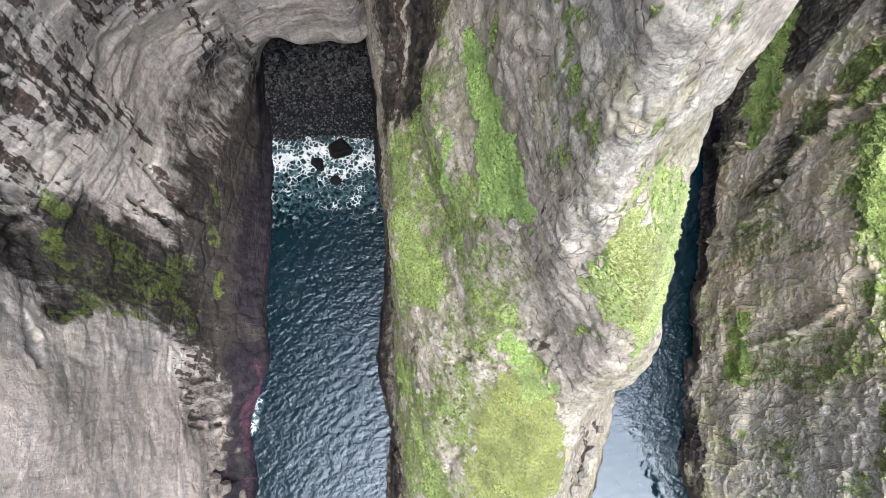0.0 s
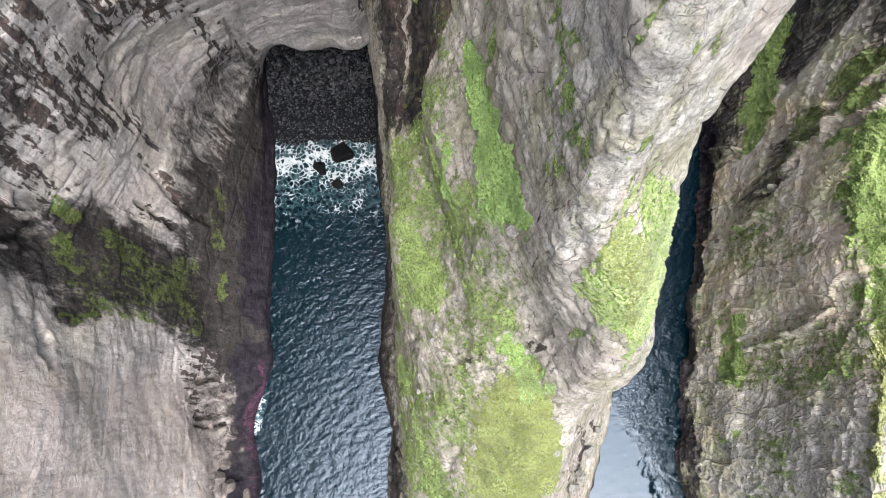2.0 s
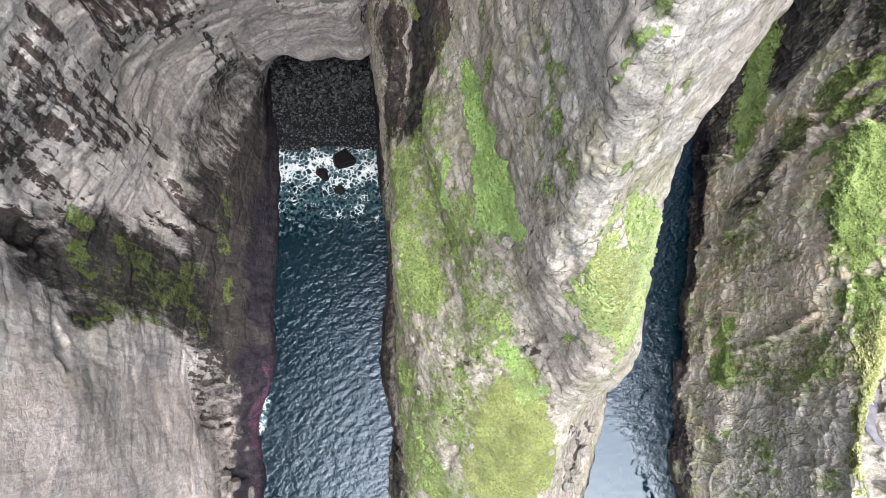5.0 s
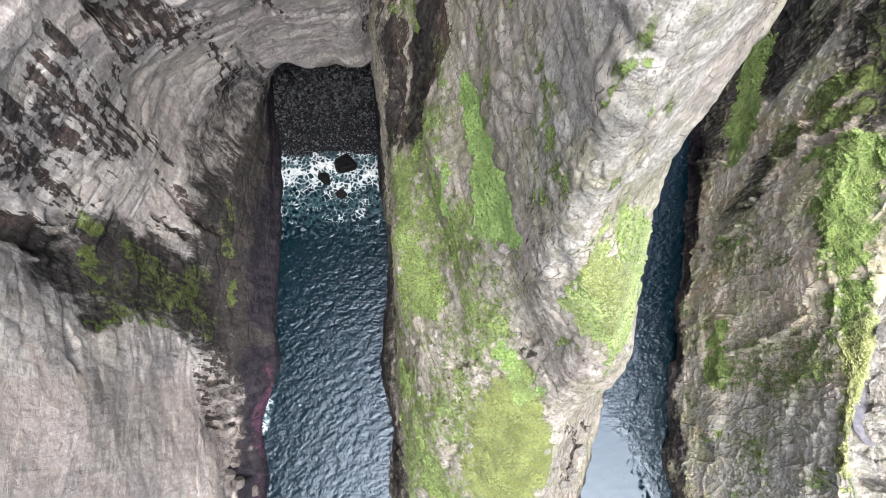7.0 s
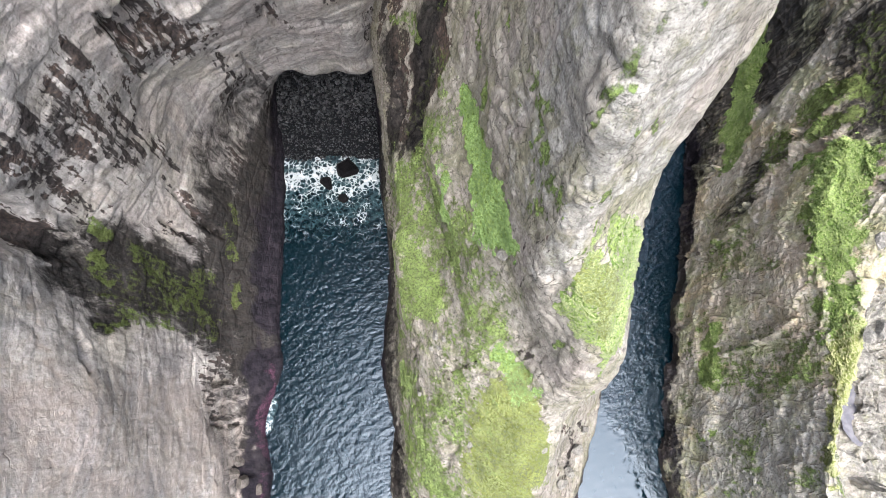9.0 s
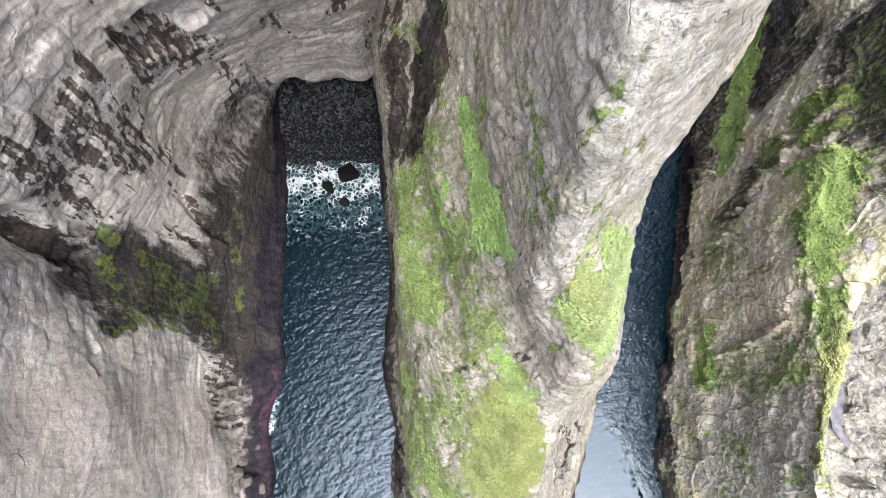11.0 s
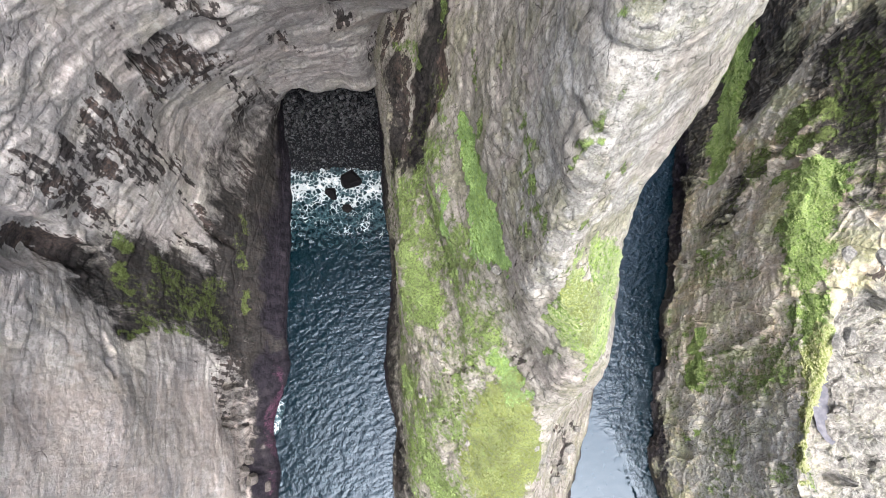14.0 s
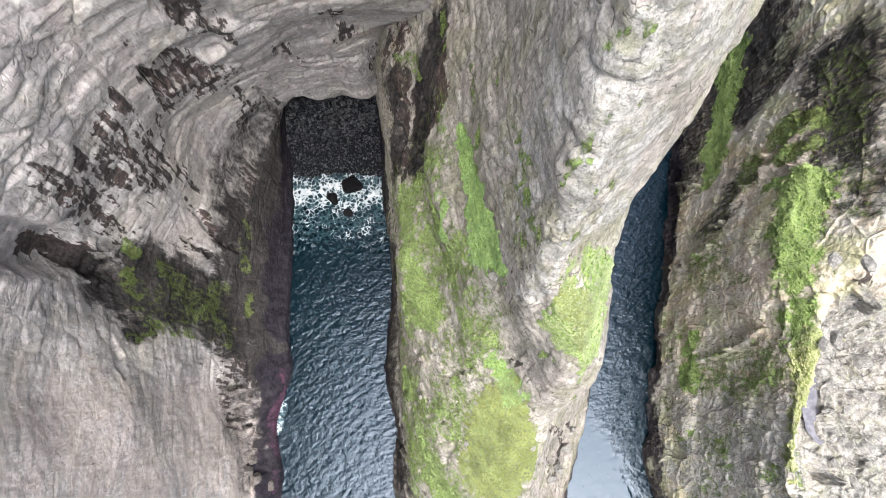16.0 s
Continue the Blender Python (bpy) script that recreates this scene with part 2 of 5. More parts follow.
def sea_material():
    k = Nodes("sea water")
    p = k.pos()
    foam = k.attr("foam")
    shallow = k.attr("shallow")
    v = k.jitter(k.pos(1, 1, 0), 0.3, 3.0)
    lace = k.cells(v, 0.27, rand=1.0)
    lace2 = k.cells(k.jitter(k.pos(1, 1, 0), 0.7, 1.5), 0.7)
    fn = k.noise(k.pos(1, 1, 0), 0.55, 7, 0.7)
    wide = k.noise(k.jitter(k.pos(1, 1, 0), 0.2, 2.0), 0.22, 6, 0.65)
    amount = k.math("ADD", foam, k.math("MULTIPLY", k.math("SUBTRACT", wide, 0.5), 2.6))
    amount = k.math("ADD", amount, k.math("MULTIPLY", k.math("SUBTRACT", fn, 0.5), 0.8))
    thick = k.ramp(k.math("SUBTRACT", amount, k.math("MULTIPLY", lace, 2.4)), 0.50, 0.95)
    wisp = k.math("MULTIPLY", k.ramp(k.math("SUBTRACT", amount, k.math("MULTIPLY", lace2, 2.6)), 0.12, 0.50), 0.45)
    f = k.math("MULTIPLY", k.math("MAXIMUM", thick, wisp), k.ramp(foam, 0.02, 0.2))
    deep = k.mix(k.noise(p, 0.05, 4), (0.0005, 0.0045, 0.0075), (0.0010, 0.0070, 0.0110))
    deep = k.mix(k.math("MULTIPLY", shallow, 0.6), deep, (0.012, 0.012, 0.017))
    # milky water stirred up by the surf
    milk = k.math("MULTIPLY", k.ramp(k.math("ADD", foam, k.math("MULTIPLY", k.math("SUBTRACT", fn, 0.5), 1.2)), 0.05, 0.5), k.ramp(lace2, 0.32, 0.03, 0.12, 0.75))
    deep = k.mix(milk, deep, (0.045, 0.085, 0.10))
    col = k.mix(f, deep, (0.62, 0.66, 0.69))
    # wind ripples: short crests across the channel, gone in the lee of the stack
    calm = k.attr("calm")
    rip = k.noise(k.jitter(k.pos(1.0, 1.7, 0, (0, 0, 0.25)), 0.35, 1.0), 0.85, 3, 0.5)
    crest = k.math("SUBTRACT", 1.0, k.math("MULTIPLY", k.math("ABSOLUTE", k.math("SUBTRACT", rip, 0.5)), 4.0))
    fine = k.noise(k.pos(1.0, 1.8, 0, (0, 0, 0.4)), 2.6, 3, 0.55)
    h = k.math("ADD", k.math("MULTIPLY", rip, 0.9), k.math("MULTIPLY", crest, 0.10))
    h = k.math("ADD", h, k.math("MULTIPLY", fine, 0.30))
    h = k.math("MULTIPLY", h, k.ramp(k.math("ADD", calm, k.math("MULTIPLY", k.math("SUBTRACT", wide, 0.5), 0.9)), 0.25, 0.85, 1.0, 0.05))
    k.bsdf.inputs["IOR"].default_value = 1.33
    k.bsdf.inputs["Specular IOR Level"].default_value = 0.8
    k.put(k.bsdf.inputs["Specular Tint"], (0.70, 0.83, 1.0))
    return k.done(col, k.math("ADD", 0.04, k.math("MULTIPLY", f, 0.7)), h, 1.0, 0.15)


def pool_material():
    k = Nodes("pool water")
    p = k.pos()
    col = k.mix(k.ramp(k.noise(p, 0.5, 5, 0.6), 0.4, 0.62), (0.085, 0.085, 0.10), (0.13, 0.128, 0.142))
    k.bsdf.inputs["IOR"].default_value = 1.33
    return k.done(col, 0.12, k.noise(p, 1.5, 3, 0.5), 0.2, 0.05)


def stone_material(name, a, b, rough=0.8):
    k = Nodes(name)
    p = k.pos()
    r = k.geo.outputs["Random Per Island"]
    col = k.mix(r, a, b)
    blot = k.noise(p, 0.9, 6, 0.68, 0.6)
    col = k.mix(k.ramp(blot, 0.56, 0.42, 0.0, 0.6), col, tuple(c * 0.5 for c in a))
    g = k.noise(p, 3.0, 7, 0.72)
    col = k.mix(k.ramp(g, 0.56, 0.36, 0.0, 0.65), col, tuple(c * 0.35 for c in a))
    col = k.mix(k.ramp(g, 0.56, 0.70, 0.0, 0.4), col, tuple(min(1.0, c * 1.3) for c in b))
    k.bsdf.inputs["Specular IOR Level"].default_value = 0.05
    return k.done(col, rough, k.math("ADD", g, k.math("MULTIPLY", blot, 0.8)), 0.7, 0.2)


def leaf_material(name, a, b):
    k = Nodes(name)
    r = k.geo.outputs["Random Per Island"]
    col = k.mix(r, a, b)
    col = k.mix(k.ramp(k.noise(k.pos(), 0.25, 4), 0.35, 0.65, 0.0, 0.6), col, tuple(c * 0.55 for c in a))
    return k.done(col, 0.7)


WEST = cliff_material("west cliff rock", (0.425, 0.405, 0.385), (0.315, 0.297, 0.282), (0.145, 0.132, 0.124), 0.3, 0.18, (0.225, 0.205, 0.19), (0.275, 0.245, 0.222), (((0.36, 0.335, 0.275), 0.06, 0.45), ((0.31, 0.268, 0.26), 0.05, 0.5), ((0.215, 0.21, 0.212), 0.09, 0.65)))
STACK = cliff_material("stack rock", (0.335, 0.318, 0.282), (0.232, 0.218, 0.188), (0.085, 0.079, 0.067), 0.3, 0.7, (0.125, 0.12, 0.105), washes=(((0.27, 0.238, 0.222), 0.07, 0.55), ((0.15, 0.155, 0.08), 0.10, 0.5)))
EAST = cliff_material("east cliff rock", (0.45, 0.43, 0.375), (0.395, 0.365, 0.31), (0.215, 0.192, 0.16), 0.35, 0.45, (0.23, 0.185, 0.145), washes=(((0.43, 0.33, 0.175), 0.07, 0.55), ((0.28, 0.305, 0.15), 0.08, 0.65), ((0.30, 0.225, 0.175), 0.06, 0.4)))
SEA = sea_material()
SHINGLE = stone_material("wet shingle", (0.009, 0.0095, 0.011), (0.10, 0.102, 0.108), 0.6)
BED = stone_material("dark gravel", (0.0055, 0.006, 0.0075), (0.009, 0.010, 0.0125), 0.8)
LOOSE = stone_material("weathered stone", (0.17, 0.165, 0.15), (0.27, 0.262, 0.245), 0.9)
LEDGE = stone_material("ledge stone", (0.11, 0.10, 0.092), (0.16, 0.148, 0.138), 0.85)
REEF = stone_material("weedy reef rock", (0.005, 0.005, 0.006), (0.010, 0.009, 0.009), 0.5)
# leaf colour lightened to make up for the dim west-facing cliff
LEDGE_GRASS = leaf_material("lightened ledge grass", (0.125, 0.18, 0.05), (0.29, 0.36, 0.125))
GRASS = leaf_material("cliff grass", (0.075, 0.135, 0.035), (0.25, 0.365, 0.12))
PRIMROSE = leaf_material("pale yellow sward", (0.20, 0.215, 0.09), (0.36, 0.37, 0.18))
CAMPION = leaf_material("yellow green sward", (0.062, 0.08, 0.024), (0.205, 0.235, 0.078))
MOSS = leaf_material("green moss", (0.05, 0.075, 0.02), (0.19, 0.265, 0.07))
SHOULDER = leaf_material("sunlit shoulder grass", (0.11, 0.145, 0.06), (0.28, 0.325, 0.145))

# ---- shapes: noise and lofts over arrays ----
def lattice(i, seed):
    """A random number from 0 to 1 for each whole-number place."""
    h = (i[..., 0] * 374761393 + i[..., 1] * 668265263 + i[..., 2] * 2147483647 + seed * 1274126177) & 0xFFFFFFFF
    h = ((h ^ (h >> 13)) * 1274126177) & 0xFFFFFFFF
    h = ((h ^ (h >> 15)) * 2246822519) & 0xFFFFFFFF
    return ((h ^ (h >> 16)) & 0xFFFFFF) / float(0xFFFFFF)


def smooth_noise(p, seed=0):
    i = np.floor(p).astype(np.int64)
    f = p - i
    f = f * f * f * (f * (f * 6 - 15) + 10)
    out = 0.0
    for dx in (0, 1):
        for dy in (0, 1):
            for dz in (0, 1):
                w = (f[..., 0] if dx else 1 - f[..., 0]) * (f[..., 1] if dy else 1 - f[..., 1]) * (f[..., 2] if dz else 1 - f[..., 2])
                out = out + w * lattice(i + np.array([dx, dy, dz]), seed)
    return out * 2 - 1


def fbm(p, octaves=4, seed=0, gain=0.5):
    total, amp, norm = 0.0, 1.0, 0.0
    for o in range(octaves):
        total = total + amp * smooth_noise(p * 2.03 ** o + 17.3 * o, seed + o)
        norm, amp = norm + amp, amp * gain
    return total / norm


def blocks(p, seed=0):
    """Cell noise: a random number for each block of rock, and the nearness to its joint (0 at the joint)."""
    i = np.floor(p).astype(np.int64)
    d1 = np.full(p.shape[:-1], 9.0)
    d2 = np.full(p.shape[:-1], 9.0)
    who = np.zeros(p.shape[:-1])
    for dx in (-1, 0, 1):
        for dy in (-1, 0, 1):
            for dz in (-1, 0, 1):
                c = i + np.array([dx, dy, dz])
                q = np.stack([c[..., a] + 0.15 + 0.7 * lattice(c, seed + 11 * a + 1) for a in range(3)], -1)
                d = np.sqrt(((q - p) ** 2).sum(-1))
                near = d < d1
                d2 = np.where(near, d1, np.minimum(d2, d))
                who = np.where(near, lattice(c, seed + 77), who)
                d1 = np.where(near, d, d1)
    return who, d2 - d1


def spline(points, t):
    """Points (n, ...) read at t from 0 to n - 1, along a gentle Catmull-Rom curve."""
    n = len(points)
    i = np.clip(np.floor(t).astype(int), 0, n - 2)
    f = (t - i).reshape(-1, *([1] * (points.ndim - 1)))
    a, b, c, d = points[np.maximum(i - 1, 0)], points[i], points[i + 1], points[np.minimum(i + 2, n - 1)]
    m0, m1 = (c - a) * 0.38, (d - b) * 0.38
    return (2 * f ** 3 - 3 * f ** 2 + 1) * b + (f ** 3 - 2 * f ** 2 + f) * m0 + (-2 * f ** 3 + 3 * f ** 2) * c + (f ** 3 - f ** 2) * m1


def even(points, step):
    """Parameters that step evenly along the mean line of the rows or columns."""
    d = np.sqrt(((points[1:] - points[:-1]) ** 2).sum(-1))
    d = np.minimum(d, 22).mean(axis=1) if d.ndim > 1 else d
    s = np.concatenate([[0], np.cumsum(d)])
    return np.interp(np.linspace(0, s[-1], max(3, int(s[-1] / step))), s, np.arange(len(s)))


def loft(rows, step_u, step_v):
    """A fine sheet of points over rows of control points (row, place, xyz)."""
    rows = np.array(rows, float)
    sheet = spline(rows, even(rows, step_v))
    across = sheet.transpose(1, 0, 2)
    return spline(across, even(across[:, ::8], step_u)).transpose(1, 0, 2)


def normals(s):
    n = np.cross(np.gradient(s, axis=1), np.gradient(s, axis=0))
    return n / np.maximum(np.linalg.norm(n, axis=-1, keepdims=True), 1e-9)


def step01(x, a, b):
    t = np.clip((x - a) / (b - a), 0, 1)
    return t * t * (3 - 2 * t)


HANG = np.array([1, 1, 0.45])      # patches hang down the walls: height counts for less


def patch(s, a, b, ra, rb=None):
    """How much each point lies in a patch round the line from a to b: 1 inside, 0.5 at the rim."""
    rb = ra if rb is None else rb
    s, a, b = s * HANG, np.array(a, float) * HANG, np.array(b, float) * HANG
    ab = b - a
    t = np.clip(((s - a) @ ab) / max(ab @ ab, 1e-6), 0, 1)
    d = np.linalg.norm(s - a - t[..., None] * ab, axis=-1) / (ra + (rb - ra) * t)
    return np.clip(1.5 - d, 0, 1.0)


def sheet_mesh(name, s, material, masks=None, smooth=True):
    """Turns a sheet of points into one mesh of quads, with its masks as attributes."""
    nv, nu = s.shape[:2]
    idx = np.arange(nv * nu).reshape(nv, nu)
    f = np.stack([idx[:-1, :-1], idx[:-1, 1:], idx[1:, 1:], idx[1:, :-1]], -1).reshape(-1, 4)
    me = bpy.data.meshes.new(name)
    me.vertices.add(nv * nu)
    me.vertices.foreach_set("co", s.reshape(-1).astype(np.float32))
    me.loops.add(f.size)
    me.loops.foreach_set("vertex_index", f.reshape(-1).astype(np.int32))
    me.polygons.add(len(f))
    me.polygons.foreach_set("loop_start", np.arange(0, f.size, 4, dtype=np.int32))
    me.update(calc_edges=True)
    me.polygons.foreach_set("use_smooth", np.full(len(f), smooth))
    for key, val in (masks or {}).items():
        at = me.attributes.new(key, "FLOAT", "POINT")
        at.data.foreach_set("value", np.ascontiguousarray(val.reshape(-1), dtype=np.float32))
    me.materials.append(material)
    return new(name, me)


def weather(s, seed, big=1.4, block=0.9, small=0.35, squash=2.2, dents=(), sharp=0.0):
    """Breaks a smooth sheet into bedded, jointed rock by pushing it along its normals; dents are hollows worn into it."""
    n = normals(s)
    q = s + 1.0 * np.stack([fbm(s / 7, 4, seed + k) for k in (31, 32, 33)], -1)
    flat = np.array([1, 1, squash])
    w1, e1 = blocks(q * flat / 8.0, seed + 1)
    w2, e2 = blocks(q * flat / 2.8, seed + 2)
    w3, e3 = blocks(q * flat / 1.1, seed + 3)
    mix = step01(fbm(s / 18, 2, seed + 5), -0.35, 0.35)
    d = big * fbm(s / 14, 4, seed)
    d = d + block * ((w1 - 0.5) * 2 * (sharp + (1 - sharp) * step01(e1, 0, 0.30)) - 0.5 * (1 - step01(e1, 0, 0.10)))
    d = d + small * (0.35 + 0.65 * mix) * ((w2 - 0.5) * 2 * (sharp + (1 - sharp) * step01(e2, 0, 0.32)) - 0.7 * (1 - step01(e2, 0, 0.14)))
    d = d + 0.45 * small * (w3 - 0.5) * 2 * step01(e3, 0, 0.35)
    d = d + 0.16 * fbm(s / 1.6, 3, seed + 9) + 0.5 * small * fbm(q * np.array([0.1, 0.1, 0.9]), 3, seed + 12)
    rough = np.stack([fbm(s / 2.2, 3, seed + k) for k in (15, 16, 17)], -1) * 0.9
    worn = np.zeros(s.shape[:2])
    for a, b, ra, rb, deep in dents:
        box = np.abs(s - np.array(a)).max(-1) < 4 * max(ra, rb) + np.abs(np.array(a) - np.array(b)).max() + 6
        d[box] -= deep * step01(patch(s[box] + rough[box], a, b, ra, rb), 0.35, 0.85)
        worn[box] = np.maximum(worn[box], step01(patch(s[box] + rough[box], a, b, ra, rb), 0.45, 0.8) * min(1.0, 0.5 + 0.25 * deep))
    crack = np.maximum(mix * (1 - step01(e2, 0, 0.16)), 0.8 * (1 - step01(e1, 0, 0.07)))
    return s + n * d[..., None], {"facet": 0.45 * w2 + 0.35 * w3 + 0.2 * w1, "joint": np.maximum(crack, worn)}


def ragged(s, seed):
    """The places with a wandering shift, so that patches get torn edges."""
    far = np.stack([fbm(s * np.array([1, 1, 0.4]) / 3.5, 4, seed + k, 0.62) for k in (1, 2, 3)], -1)
    return s + far * np.array([3.2, 3.2, 5.0])

# ---- the west cliff and the back wall of the cove: level by level, from the south to the north-east ----
def level(z, *xy):
    return [(x, y, z) for x, y in xy]


west_rows = [
    level(-4, (-43, -70), (-45, -35), (-45.6, -14), (-48.3, -2), (-45, 13), (-47, 26), (-47.3, 38), (-47.4, 52), (-48.8, 68), (-50.3, 84), (-51, 112), (-40, 122), (-28, 124), (-21, 122), (0, 125)),
    level(1, (-46, -70), (-46, -35), (-46.5, -14), (-49, -2), (-46, 13), (-47.5, 26), (-47.8, 38), (-48, 52), (-49.3, 68), (-50.6, 84), (-51.2, 112), (-40, 121), (-28, 123), (-21, 122), (0, 125)),
    level(4, (-52, -70), (-53, -35), (-53.5, -14), (-55.5, 0), (-53, 13), (-52, 26), (-51.3, 38), (-50.5, 52), (-51.2, 68), (-51.5, 84), (-51.5, 112), (-40, 119), (-28, 121), (-21, 121), (0, 124)),
    level(12, (-54, -70), (-54.5, -35), (-55, -14), (-58.5, 0), (-58, 12), (-58.5, 26), (-58, 38), (-55, 50), (-54, 67), (-52.5, 83), (-50, 103), (-40, 112), (-29, 114), (-20, 115), (0, 122)),
    [(-57, -70, 19), (-57.5, -35, 19), (-57, -13, 19), (-59, 0, 19), (-60, 12, 19), (-60.5, 26, 19), (-61, 38, 19), (-58, 51, 19), (-57, 67, 19), (-53.7, 82.5, 20), (-42, 86.5, 34), (-36.5, 90.5, 27), (-30, 95.5, 21), (-20.5, 92, 27), (-4, 118, 24)],
    [(-59, -70, 29), (-59.5, -35, 29), (-58.8, -13, 29), (-60.8, 0, 29), (-61.5, 13, 29), (-62, 26, 29), (-63, 38, 29), (-60.5, 51, 29), (-59, 67, 29), (-54, 81, 30), (-42.5, 83.5, 39), (-36, 88, 35), (-29, 91, 32), (-20.5, 89.5, 35), (-4, 112, 34)],
    level(45, (-61, -70), (-61, -35), (-60.2, -12), (-61, 0), (-62, 12), (-65, 26), (-65.5, 37), (-62.5, 49), (-57.5, 66), (-49.5, 77), (-42, 82.8), (-35, 85), (-28.5, 86), (-20, 87), (-4, 106)),
    level(60, (-63, -70), (-62.5, -35), (-61.2, -11), (-60, 0), (-64.5, 13), (-69, 25), (-66.2, 34.5), (-60.6, 46.4), (-56.8, 64), (-47, 73), (-41.5, 76.8), (-35, 80), (-28.5, 81.5), (-18.5, 84.5), (-4, 98)),
    level(76, (-62.5, -70), (-62.5, -35), (-62.2, -9), (-64.3, 2), (-65.5, 13), (-67, 26), (-63.5, 36), (-58.8, 43.5), (-53.5, 57.5), (-46.5, 65.5), (-40.5, 69), (-33.5, 73), (-27.5, 75.5), (-16, 79), (4, 78)),
    level(90, (-63, -70), (-63, -35), (-62.8, -7), (-64.2, 4), (-65, 14), (-62, 26), (-59, 34), (-56, 42), (-50.5, 52.5), (-45, 59), (-39.5, 63), (-33, 65.5), (-27, 68), (-15, 71), (4, 74)),
    level(105, (-63.5, -70), (-63.5, -35), (-63, -7), (-64, 4), (-63, 15), (-59.5, 26.5), (-56, 34.5), (-52.5, 41.8), (-48.6, 49.6), (-43.6, 54.8), (-37.6, 58.2), (-31.8, 61), (-26, 63), (-14, 67), (5, 72)),
    level(120, (-64, -70), (-64, -35), (-63.5, -7), (-64, 4), (-62.5, 15), (-59, 26), (-55.2, 33.6), (-51, 41), (-46.8, 48), (-42, 52.8), (-36.8, 56), (-31, 58.6), (-25.4, 60.4), (-13, 64), (6, 71)),
    level(140, (-66, -70), (-66, -35), (-65.5, -7), (-65.5, 5), (-64, 16), (-61, 27), (-57.5, 35), (-53.5, 43), (-49, 50.5), (-44, 55.5), (-38.5, 59), (-32, 61.5), (-25.8, 63), (-12, 66), (8, 72)),
    # top out of view, raised to keep sky light out of the cove
    level(166, (-70, -72), (-70, -35), (-69, -7), (-68.5, 6), (-67, 18), (-64, 29), (-60, 38), (-56, 46), (-51.5, 53.5), (-46, 59), (-40, 63), (-33, 66.5), (-25, 69), (-12, 74), (8, 80)),
    level(173, (-80, -75), (-80, -35), (-78, -7), (-77, 8), (-74, 22), (-70, 34), (-65, 45), (-60, 54), (-55, 62), (-50, 68), (-44, 73), (-37, 78), (-29, 82), (-14, 88), (9, 94)),
    level(178, (-170, -130), (-170, -60), (-170, -20), (-170, 10), (-165, 40), (-160, 70), (-150, 95), (-140, 115), (-125, 130), (-110, 140), (-90, 150), (-70, 158), (-45, 165), (-18, 170), (12, 175)),
]

